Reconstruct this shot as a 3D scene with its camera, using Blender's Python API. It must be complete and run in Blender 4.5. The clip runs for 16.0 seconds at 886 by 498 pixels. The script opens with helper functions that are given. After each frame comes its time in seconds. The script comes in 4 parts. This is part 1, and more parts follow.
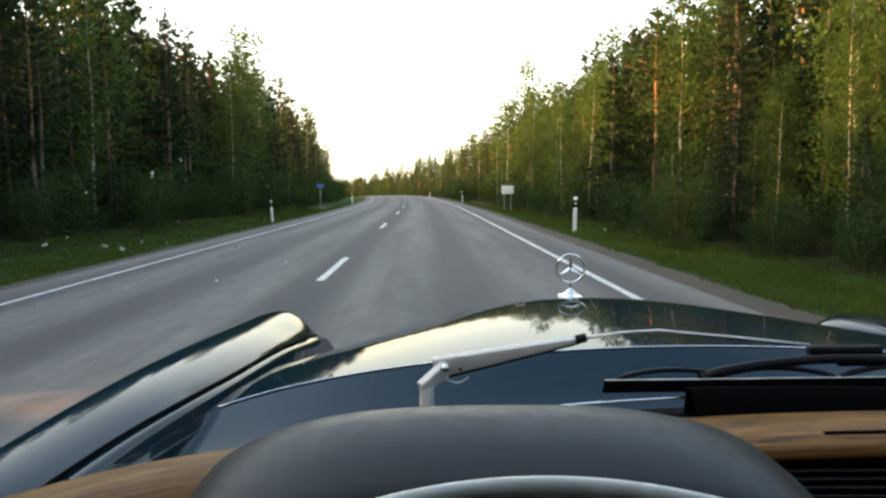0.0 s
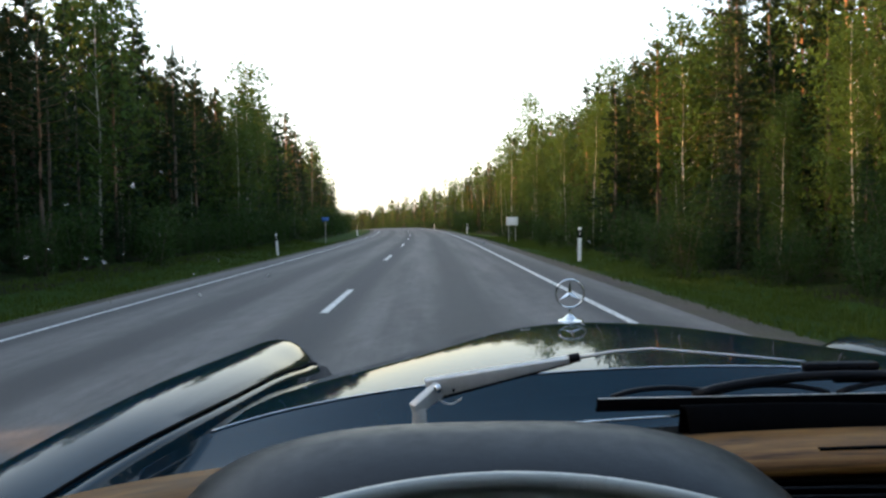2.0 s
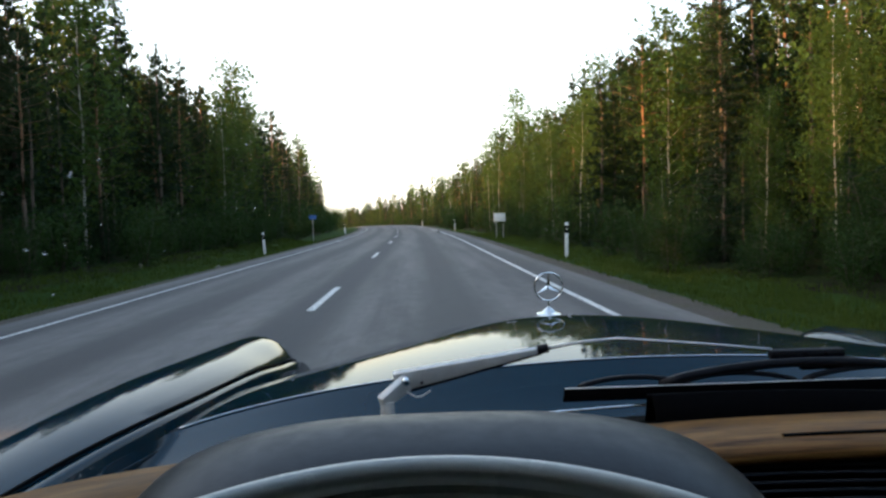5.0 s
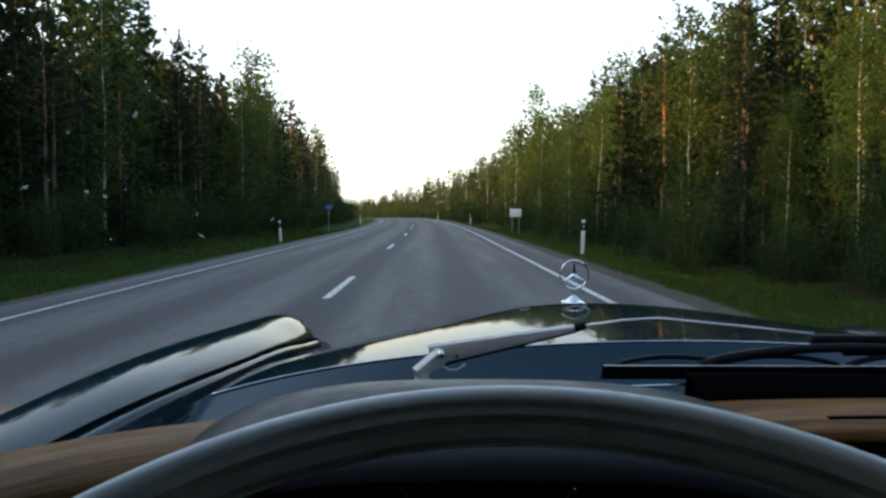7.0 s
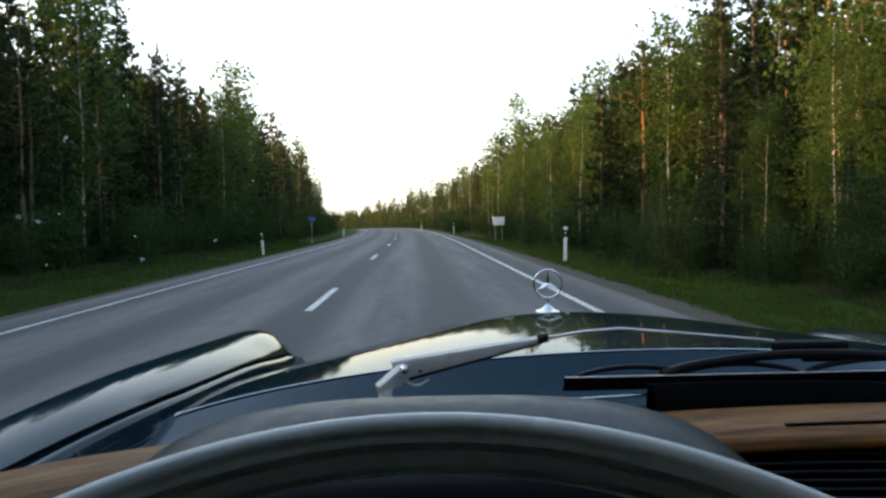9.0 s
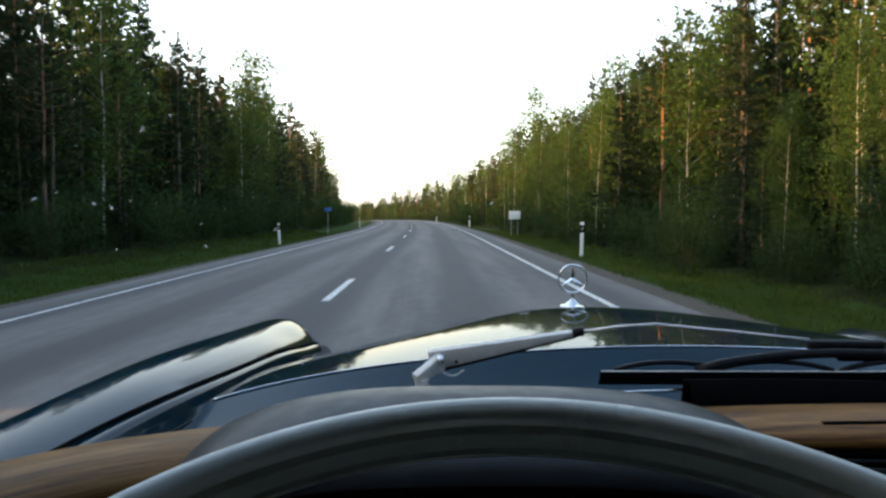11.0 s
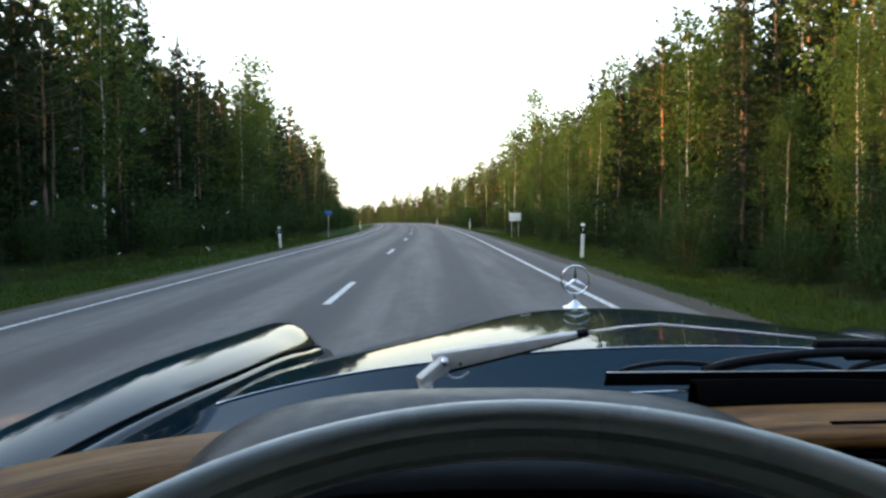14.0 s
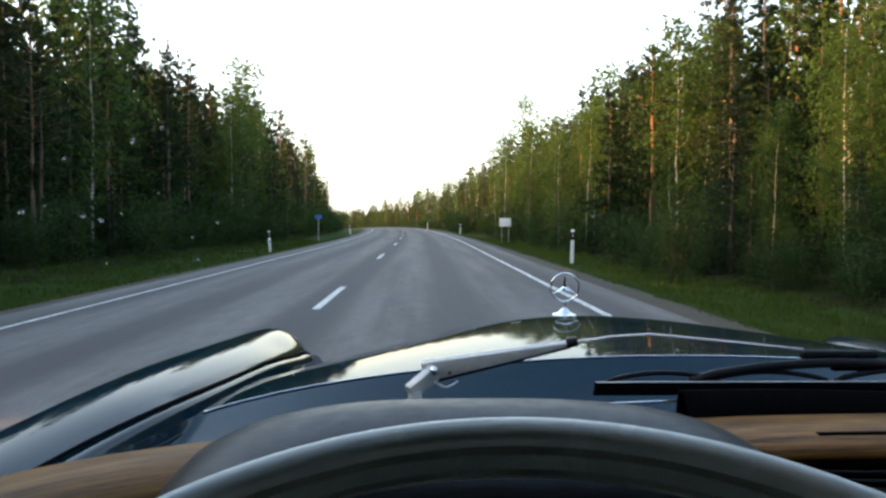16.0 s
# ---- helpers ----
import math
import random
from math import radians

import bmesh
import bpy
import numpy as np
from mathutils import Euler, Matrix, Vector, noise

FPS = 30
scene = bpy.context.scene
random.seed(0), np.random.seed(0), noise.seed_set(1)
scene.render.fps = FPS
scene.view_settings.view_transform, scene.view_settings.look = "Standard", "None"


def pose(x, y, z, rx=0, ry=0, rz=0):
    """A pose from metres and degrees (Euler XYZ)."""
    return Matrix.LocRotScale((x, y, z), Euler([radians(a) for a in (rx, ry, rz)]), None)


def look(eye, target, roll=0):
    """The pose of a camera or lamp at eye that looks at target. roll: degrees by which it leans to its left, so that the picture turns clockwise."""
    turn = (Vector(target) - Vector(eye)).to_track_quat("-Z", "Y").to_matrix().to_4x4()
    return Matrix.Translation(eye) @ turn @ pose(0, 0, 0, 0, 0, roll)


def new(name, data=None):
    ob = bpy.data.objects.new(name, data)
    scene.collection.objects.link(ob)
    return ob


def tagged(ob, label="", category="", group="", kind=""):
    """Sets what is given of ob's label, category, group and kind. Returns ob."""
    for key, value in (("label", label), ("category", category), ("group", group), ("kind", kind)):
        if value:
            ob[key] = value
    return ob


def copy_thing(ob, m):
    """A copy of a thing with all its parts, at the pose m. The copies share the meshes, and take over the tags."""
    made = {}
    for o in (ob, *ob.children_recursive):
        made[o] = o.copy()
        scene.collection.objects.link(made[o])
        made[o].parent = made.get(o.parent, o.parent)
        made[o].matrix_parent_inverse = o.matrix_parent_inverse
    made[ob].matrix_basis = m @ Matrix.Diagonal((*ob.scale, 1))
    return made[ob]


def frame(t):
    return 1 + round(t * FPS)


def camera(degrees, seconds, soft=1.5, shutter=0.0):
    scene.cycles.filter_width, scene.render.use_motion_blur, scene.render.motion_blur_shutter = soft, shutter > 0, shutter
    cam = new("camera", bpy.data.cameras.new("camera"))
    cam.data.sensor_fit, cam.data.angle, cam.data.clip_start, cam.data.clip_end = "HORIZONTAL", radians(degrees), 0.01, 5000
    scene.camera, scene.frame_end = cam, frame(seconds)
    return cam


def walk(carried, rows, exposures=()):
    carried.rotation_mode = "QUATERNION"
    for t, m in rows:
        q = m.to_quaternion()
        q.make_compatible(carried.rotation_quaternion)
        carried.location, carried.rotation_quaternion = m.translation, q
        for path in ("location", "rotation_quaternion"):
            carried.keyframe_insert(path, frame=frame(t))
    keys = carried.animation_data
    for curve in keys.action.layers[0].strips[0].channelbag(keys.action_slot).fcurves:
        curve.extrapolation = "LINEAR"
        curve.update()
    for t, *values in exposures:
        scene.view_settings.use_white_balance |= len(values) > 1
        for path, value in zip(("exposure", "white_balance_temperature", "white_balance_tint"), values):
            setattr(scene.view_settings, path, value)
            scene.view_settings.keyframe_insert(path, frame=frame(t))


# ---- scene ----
cam = camera(64.2, 16.0, soft=2.6)

# seconds, eye, target, roll: a phone held in front of the driver of the standing car
PATH = [
    (0, (-0.398, -0.072, 1.131), (-0.349, 1.92, 0.962), -0.3),
    (0.5, (-0.414, -0.099, 1.133), (-0.442, 1.899, 1.047), -0.5),
    (1, (-0.391, -0.071, 1.107), (-0.362, 1.925, 0.979), -0.7),
    (1.5, (-0.385, -0.074, 1.116), (-0.34, 1.924, 1.02), -0.9),
    (2, (-0.38, -0.075, 1.115), (-0.345, 1.923, 1.037), -0.9),
    (2.5, (-0.379, -0.08, 1.111), (-0.357, 1.919, 1.033), -0.7),
    (3, (-0.349, -0.075, 1.111), (-0.298, 1.923, 1.033), -2.1),
    (3.5, (-0.358, -0.069, 1.095), (-0.289, 1.928, 0.989), -1.3),
    (4, (-0.359, -0.072, 1.103), (-0.282, 1.924, 1.004), -1.2),
    (4.2, (-0.347, -0.071, 1.11), (-0.263, 1.925, 1.022), -1.5),
    (6.3, (-0.362, -0.069, 1.102), (-0.316, 1.929, 1.015), -1.2),
    (6.5, (-0.362, -0.071, 1.108), (-0.314, 1.927, 1.033), -1.2),
    (7, (-0.384, -0.064, 1.08), (-0.357, 1.933, 0.976), 0.3),
    (7.5, (-0.378, -0.075, 1.093), (-0.355, 1.924, 1.012), 0.0),
    (8, (-0.368, -0.072, 1.092), (-0.325, 1.927, 1.018), -0.4),
    (8.5, (-0.37, -0.067, 1.087), (-0.317, 1.931, 1.007), 0.1),
    (9, (-0.354, -0.061, 1.086), (-0.282, 1.936, 1.008), -0.8),
    (9.2, (-0.37, -0.069, 1.097), (-0.314, 1.929, 1.027), -0.7),
    (11.5, (-0.385, -0.077, 1.085), (-0.355, 1.92, 0.983), 0.3),
    (12, (-0.382, -0.085, 1.094), (-0.36, 1.913, 1.006), -0.1),
    (12.5, (-0.394, -0.076, 1.077), (-0.389, 1.921, 0.976), 0.5),
    (13, (-0.397, -0.075, 1.077), (-0.386, 1.923, 0.977), 0.9),
    (13.5, (-0.399, -0.076, 1.084), (-0.379, 1.922, 0.994), 0.6),
    (14, (-0.388, -0.068, 1.085), (-0.36, 1.93, 0.994), -0.2),
    (14.5, (-0.392, -0.064, 1.089), (-0.335, 1.932, 0.982), 0.3),
    (15, (-0.39, -0.061, 1.086), (-0.319, 1.934, 0.971), 0.0),
    (15.5, (-0.389, -0.068, 1.095), (-0.32, 1.929, 1.018), -0.0),
    (16, (-0.388, -0.068, 1.09), (-0.332, 1.929, 1.013), 0.2),
]
EXPOSURES = [(0, 2.65, 8600, 6), (0.5, 2.05, 7900, 6), (1.0, 2.18, 7800, 6), (2.0, 2.15, 7350, 6), (4.0, 2.22, 7250, 6), (7.0, 1.83, 6900, 6), (9.0, 2.1, 7200, 6), (12, 2.32, 7250, 6), (16, 2.45, 7200, 6)]
walk(cam, [(t, look(eye, target, roll)) for t, eye, target, roll in PATH], EXPOSURES)

# ---- world and sun ----
SUN_ELEVATION, SUN_BEARING = radians(18), radians(266)
world = bpy.data.worlds.new("evening_sky")
scene.world = world
world.use_nodes = True
wn = world.node_tree.nodes
sky = wn.new("ShaderNodeTexSky")
sky.sky_type, sky.sun_disc = "NISHITA", False
sky.sun_elevation, sky.sun_rotation = SUN_ELEVATION, SUN_BEARING
sky.air_density, sky.dust_density, sky.ozone_density = 1.0, 2.0, 1.2
# a veil of evening haze whitens the lower sky
veil = wn.new("ShaderNodeMix")
veil.data_type, veil.blend_type = "RGBA", "MIX"
way_up, height_of, haze = wn.new("ShaderNodeTexCoord"), wn.new("ShaderNodeSeparateXYZ"), wn.new("ShaderNodeMapRange")
haze.inputs["From Min"].default_value, haze.inputs["From Max"].default_value = 0.0, 0.6
haze.inputs["To Min"].default_value, haze.inputs["To Max"].default_value = 0.62, 0.0
world.node_tree.links.new(way_up.outputs["Generated"], height_of.inputs[0])
world.node_tree.links.new(height_of.outputs["Z"], haze.inputs["Value"])
world.node_tree.links.new(haze.outputs["Result"], veil.inputs[0])
veil.inputs[7].default_value = (3.2, 3.15, 3.1, 1)
world.node_tree.links.new(sky.outputs["Color"], veil.inputs[6])
world.node_tree.links.new(veil.outputs[2], wn["Background"].inputs["Color"])
wn["Background"].inputs["Strength"].default_value = 0.15

sun_data = bpy.data.lights.new("sun", "SUN")
sun_data.energy, sun_data.angle, sun_data.color = 3.5, radians(0.6), (1.0, 0.52, 0.19)
sun = new("sun", sun_data)
sun_way = Vector((math.sin(SUN_BEARING) * math.cos(SUN_ELEVATION), math.cos(SUN_BEARING) * math.cos(SUN_ELEVATION), math.sin(SUN_ELEVATION)))
sun.matrix_world = look(sun_way * 60, (0, 0, 0))


# ---- materials ----
def material(name, rough=0.6, metal=0.0, colour=(0.5, 0.5, 0.5)):
    mat = bpy.data.materials.new(name)
    mat.use_nodes = True
    b = mat.node_tree.nodes["Principled BSDF"]
    b.inputs["Roughness"].default_value, b.inputs["Metallic"].default_value = rough, metal
    b.inputs["Base Color"].default_value = (*colour, 1)
    return mat, mat.node_tree.nodes, mat.node_tree.links, b


def coords(n, k, kind="Object", scale=(1, 1, 1)):
    c, m = n.new("ShaderNodeTexCoord"), n.new("ShaderNodeMapping")
    m.inputs["Scale"].default_value = scale
    k.new(c.outputs[kind], m.inputs["Vector"])
    return m.outputs["Vector"]


def noise_tex(n, k, vec, scale, detail=4, rough=0.6):
    t = n.new("ShaderNodeTexNoise")
    t.inputs["Scale"].default_value, t.inputs["Detail"].default_value, t.inputs["Roughness"].default_value = scale, detail, rough
    if vec is not None:
        k.new(vec, t.inputs["Vector"])
    return t.outputs["Fac"]


def ramp(n, k, fac, stops):
    r = n.new("ShaderNodeValToRGB")
    e = r.color_ramp.elements
    while len(e) < len(stops):
        e.new(0.5)
    for el, (p, c) in zip(e, stops):
        el.position, el.color = p, (*c, 1) if len(c) == 3 else c
    k.new(fac, r.inputs["Fac"])
    return r.outputs["Color"]


def blend(n, k, fac, a, b, mode="MIX"):
    m = n.new("ShaderNodeMix")
    m.data_type, m.blend_type = "RGBA", mode
    for sock, v in ((m.inputs[0], fac), (m.inputs[6], a), (m.inputs[7], b)):
        if isinstance(v, (int, float)):
            sock.default_value = v
        elif isinstance(v, tuple):
            sock.default_value = (*v, 1)
        else:
            k.new(v, sock)
    return m.outputs[2]


def maths(n, k, op, a, b=0.0):
    m = n.new("ShaderNodeMath")
    m.operation = op
    for sock, v in ((m.inputs[0], a), (m.inputs[1], b)):
        if isinstance(v, (int, float)):
            sock.default_value = v
        else:
            k.new(v, sock)
    return m.outputs[0]


def bump(n, k, b, height, strength, distance):
    u = n.new("ShaderNodeBump")
    u.inputs["Strength"].default_value, u.inputs["Distance"].default_value = strength, distance
    k.new(height, u.inputs["Height"])
    k.new(u.outputs["Normal"], b.inputs["Normal"])


def plain(name, colour, rough=0.6, metal=0.0, vary=0.25, scale=20, relief=0.0, gloss=0.5):
    """A surface of one colour with wear at two scales."""
    mat, n, k, b = material(name, rough, metal, colour)
    b.inputs["Specular IOR Level"].default_value = gloss
    v = coords(n, k)
    f = maths(n, k, "MULTIPLY", noise_tex(n, k, v, scale), noise_tex(n, k, v, scale * 7))
    dark = tuple(c * (1 - vary) for c in colour)
    light = tuple(min(1, c * (1 + vary)) for c in colour)
    k.new(ramp(n, k, f, [(0.12, dark), (0.42, light)]), b.inputs["Base Color"])
    k.new(ramp(n, k, noise_tex(n, k, v, scale * 2), [(0.3, (rough * 0.85,) * 3), (0.7, (min(1, rough * 1.15),) * 3)]), b.inputs["Roughness"])
    if relief:
        bump(n, k, b, noise_tex(n, k, v, scale * 15), 0.5, relief)
    return mat


def asphalt():
    mat, n, k, b = material("asphalt", 0.78)
    uv = coords(n, k, "UV")
    sep = n.new("ShaderNodeSeparateXYZ")
    k.new(uv, sep.inputs[0])
    across = sep.outputs["X"]
    long_vec = coords(n, k, "UV", (1.0, 0.06, 1))
    streak = noise_tex(n, k, long_vec, 1.6, 5)
    fine = noise_tex(n, k, uv, 55, 4, 0.75)
    blot = noise_tex(n, k, coords(n, k, "UV", (1.0, 0.3, 1)), 0.8, 6)
    # worn wheel tracks and the dark joint along the middle of the road
    track = maths(n, k, "COSINE", maths(n, k, "MULTIPLY", across, 2 * math.pi / 1.8))
    track = maths(n, k, "MULTIPLY", maths(n, k, "ADD", track, 1.0), 0.5)
    joint = maths(n, k, "SUBTRACT", 1.0, maths(n, k, "MINIMUM", 1.0, maths(n, k, "MULTIPLY", maths(n, k, "ABSOLUTE", across), 2.1)))
    joint = maths(n, k, "MULTIPLY", joint, streak)
    col = ramp(n, k, fine, [(0.25, (0.078, 0.073, 0.069)), (0.5, (0.131, 0.122, 0.115)), (0.75, (0.230, 0.214, 0.198))])
    col = blend(n, k, ramp(n, k, blot, [(0.35, (0, 0, 0)), (0.65, (0.6, 0.6, 0.6))]), col, (0.155, 0.143, 0.132))
    col = blend(n, k, ramp(n, k, streak, [(0.35, (0.85,) * 3), (0.62, (0.0,) * 3)]), col, (0.062, 0.058, 0.056))
    col = blend(n, k, 0.7, col, ramp(n, k, noise_tex(n, k, coords(n, k, "UV", (1.0, 0.45, 1)), 4.5, 5, 0.7), [(0.3, (0.68,) * 3), (0.7, (1.25,) * 3)]), "MULTIPLY")
    col = blend(n, k, ramp(n, k, track, [(0.25, (0.0,) * 3), (0.9, (0.85,) * 3)]), col, (0.048, 0.045, 0.044))
    col = blend(n, k, ramp(n, k, joint, [(0.05, (0,) * 3), (0.30, (0.92,) * 3)]), col, (0.042, 0.041, 0.043))
    k.new(col, b.inputs["Base Color"])
    bump(n, k, b, fine, 0.5, 0.004)
    return mat


def road_paint():
    mat, n, k, b = material("road_paint", 0.6)
    v = coords(n, k)
    wear = noise_tex(n, k, v, 14, 6, 0.75)
    k.new(ramp(n, k, wear, [(0.40, (0.16, 0.16, 0.16)), (0.49, (0.62, 0.62, 0.60)), (0.8, (0.8, 0.8, 0.78))]), b.inputs["Base Color"])
    bump(n, k, b, noise_tex(n, k, v, 90), 0.4, 0.002)
    return mat


def soil():
    mat, n, k, b = material("forest_ground", 0.95)
    b.inputs["Specular IOR Level"].default_value = 0.05
    v = coords(n, k)
    a, c = noise_tex(n, k, v, 0.5, 6), noise_tex(n, k, v, 9, 6, 0.7)
    col = ramp(n, k, c, [(0.3, (0.009, 0.008, 0.005)), (0.55, (0.022, 0.019, 0.011)), (0.75, (0.042, 0.032, 0.020))])
    col = blend(n, k, ramp(n, k, a, [(0.38, (0,) * 3), (0.6, (0.85,) * 3)]), col, (0.018, 0.034, 0.008))
    k.new(col, b.inputs["Base Color"])
    bump(n, k, b, c, 0.8, 0.08)
    return mat


def verge():
    mat, n, k, b = material("verge_grass_ground", 0.95)
    b.inputs["Specular IOR Level"].default_value = 0.05
    v = coords(n, k)
    a, c = noise_tex(n, k, v, 0.7, 6), noise_tex(n, k, v, 18, 6, 0.7)
    col = ramp(n, k, c, [(0.3, (0.014, 0.032, 0.008)), (0.6, (0.034, 0.070, 0.014)), (0.8, (0.06, 0.095, 0.022))])
    col = blend(n, k, ramp(n, k, a, [(0.5, (0,) * 3), (0.75, (0.5,) * 3)]), col, (0.060, 0.058, 0.026))
    k.new(col, b.inputs["Base Color"])
    bump(n, k, b, c, 0.9, 0.06)
    return mat


def gravel():
    mat, n, k, b = material("gravel", 0.95)
    b.inputs["Specular IOR Level"].default_value = 0.05
    v = coords(n, k)
    c = noise_tex(n, k, v, 28, 6, 0.75)
    a = noise_tex(n, k, v, 1.1, 4)
    col = ramp(n, k, c, [(0.3, (0.06, 0.052, 0.046)), (0.55, (0.125, 0.108, 0.096)), (0.8, (0.22, 0.19, 0.17))])
    col = blend(n, k, ramp(n, k, a, [(0.4, (0,) * 3), (0.7, (0.5,) * 3)]), col, (0.09, 0.10, 0.05))
    k.new(col, b.inputs["Base Color"])
    bump(n, k, b, c, 0.9, 0.03)
    return mat


def foliage(name, dark, light, glow, through_light=0.35):
    """Leaves: partly see-through to light, with a tone of their own for every tree."""
    mat = bpy.data.materials.new(name)
    mat.use_nodes = True
    n, k = mat.node_tree.nodes, mat.node_tree.links
    b = n["Principled BSDF"]
    b.inputs["Roughness"].default_value = 0.68
    b.inputs["Specular IOR Level"].default_value = 0.10
    v = coords(n, k)
    info = n.new("ShaderNodeObjectInfo")
    geo = n.new("ShaderNodeNewGeometry")
    f = maths(n, k, "ADD", maths(n, k, "MULTIPLY", info.outputs["Random"], 0.42), maths(n, k, "MULTIPLY", noise_tex(n, k, v, 0.9, 4), 0.40))
    f = maths(n, k, "ADD", f, maths(n, k, "MULTIPLY", geo.outputs["Random Per Island"], 0.10))
    col = ramp(n, k, f, [(0.10, dark), (0.78, light)])
    k.new(col, b.inputs["Base Color"])
    tr = n.new("ShaderNodeBsdfTranslucent")
    k.new(blend(n, k, 0.5, col, glow), tr.inputs["Color"])
    mix = n.new("ShaderNodeMixShader")
    mix.inputs[0].default_value = through_light
    k.new(b.outputs[0], mix.inputs[1])
    k.new(tr.outputs[0], mix.inputs[2])
    k.new(mix.outputs[0], n["Material Output"].inputs["Surface"])
    return mat


def bark(name, low, high, marks=None, turn_at=0.35):
    mat, n, k, b = material(name, 0.9)
    gen = coords(n, k, "Generated")
    v = coords(n, k, "Object", (6, 6, 1.2))
    sep = n.new("ShaderNodeSeparateXYZ")
    k.new(gen, sep.inputs[0])
    rough_n = noise_tex(n, k, v, 3.0, 6, 0.7)
    h = maths(n, k, "ADD", sep.outputs["Z"], maths(n, k, "MULTIPLY", rough_n, 0.25))
    col = ramp(n, k, h, [(turn_at, low), (turn_at + 0.3, high)])
    crack = ramp(n, k, rough_n, [(0.35, (0.45,) * 3), (0.6, (1.1,) * 3)])
    col = blend(n, k, 0.8, col, crack, "MULTIPLY")
    if marks:
        w = coords(n, k, "Object", (2.5, 2.5, 9))
        m = noise_tex(n, k, w, 1.6, 4, 0.7)
        col = blend(n, k, ramp(n, k, m, [(0.56, (0,) * 3), (0.62, (1,) * 3)]), col, marks)
        # twigs away from the stem are dark brown
        flat = n.new("ShaderNodeVectorMath")
        flat.operation = "LENGTH"
        k.new(coords(n, k, "Object", (1, 1, 0)), flat.inputs[0])
        col = blend(n, k, ramp(n, k, flat.outputs["Value"], [(0.30, (0,) * 3), (0.55, (1,) * 3)]), col, (0.045, 0.032, 0.026))
    k.new(col, b.inputs["Base Color"])
    bump(n, k, b, rough_n, 0.7, 0.02)
    return mat


def car_paint():
    mat, n, k, b = material("dark_car_paint", 0.5)
    v = coords(n, k)
    f = noise_tex(n, k, v, 3, 5)
    k.new(ramp(n, k, f, [(0.3, (0.0006, 0.0135, 0.026)), (0.7, (0.0009, 0.019, 0.034))]), b.inputs["Base Color"])
    b.inputs["Specular IOR Level"].default_value = 0.0
    b.inputs["Coat Weight"].default_value, b.inputs["Coat IOR"].default_value = 1.0, 1.24
    dust = noise_tex(n, k, v, 25, 6, 0.8)
    k.new(ramp(n, k, dust, [(0.35, (0.015,) * 3), (0.8, (0.05,) * 3)]), b.inputs["Coat Roughness"])
    return mat


def wood():
    mat, n, k, b = material("varnished_wood", 0.5)
    v = coords(n, k, "UV", (1.0, 14.0, 1))
    g = noise_tex(n, k, v, 4.0, 6, 0.65)
    g2 = noise_tex(n, k, coords(n, k, "UV", (3.0, 90.0, 1)), 4.0, 4, 0.7)
    col = ramp(n, k, g, [(0.38, (0.055, 0.023, 0.008)), (0.48, (0.200, 0.095, 0.028)), (0.62, (0.33, 0.170, 0.052))])
    col = blend(n, k, ramp(n, k, g2, [(0.4, (0.55,) * 3), (0.6, (0,) * 3)]), col, (0.12, 0.06, 0.022))
    k.new(col, b.inputs["Base Color"])
    b.inputs["Coat Weight"].default_value, b.inputs["Coat Roughness"].default_value = 0.04, 0.25
    b.inputs["Specular IOR Level"].default_value = 0.15
    return mat


def glass():
    mat = bpy.data.materials.new("windscreen_glass")
    mat.use_nodes = True
    n, k = mat.node_tree.nodes, mat.node_tree.links
    tr, gl, mix, fr = (n.new("ShaderNodeBsdf" + "Transparent"), n.new("ShaderNodeBsdfGlossy"), n.new("ShaderNodeMixShader"), n.new("ShaderNodeFresnel"))
    gl.inputs["Roughness"].default_value = 0.02
    fr.inputs["IOR"].default_value = 1.12
    k.new(fr.outputs[0], mix.inputs[0])
    k.new(tr.outputs[0], mix.inputs[1])
    k.new(gl.outputs[0], mix.inputs[2])
    k.new(mix.outputs[0], n["Material Output"].inputs["Surface"])
    return mat


def smear():
    """Thin dried residue that lets most light through and scatters the rest."""
    mat = bpy.data.materials.new("dried_insect_smear")
    mat.use_nodes = True
    n, k = mat.node_tree.nodes, mat.node_tree.links
    clear, milky, mix = n.new("ShaderNodeBsdfTransparent"), n.new("ShaderNodeBsdfTranslucent"), n.new("ShaderNodeMixShader")
    milky.inputs["Color"].default_value = (0.75, 0.75, 0.72, 1)
    k.new(ramp(n, k, noise_tex(n, k, coords(n, k), 700), [(0.35, (0.06,) * 3), (0.7, (0.45,) * 3)]), mix.inputs[0])
    k.new(clear.outputs[0], mix.inputs[1])
    k.new(milky.outputs[0], mix.inputs[2])
    k.new(mix.outputs[0], n["Material Output"].inputs["Surface"])
    return mat


ASPHALT, PAINT, SOIL, VERGE, GRAVEL = asphalt(), road_paint(), soil(), verge(), gravel()
PINE_NEEDLES = foliage("pine_needles", (0.0115, 0.0245, 0.0115), (0.0330, 0.0510, 0.0200), (0.11, 0.11, 0.03), 0.16)
SPRUCE_NEEDLES = foliage("spruce_needles", (0.0080, 0.0200, 0.0105), (0.0210, 0.0420, 0.0180), (0.07, 0.10, 0.03), 0.12)
BIRCH_LEAVES = foliage("birch_leaves", (0.0165, 0.0470, 0.0120), (0.0500, 0.0980, 0.0230), (0.19, 0.22, 0.04), 0.30)
BUSH_LEAVES = foliage("bush_leaves", (0.0100, 0.0310, 0.0085), (0.0290, 0.0620, 0.0170), (0.10, 0.15, 0.03), 0.26)
GRASS_BLADES = foliage("grass_blades", (0.0230, 0.0450, 0.0080), (0.0540, 0.0780, 0.0145), (0.10, 0.16, 0.02), 0.35)
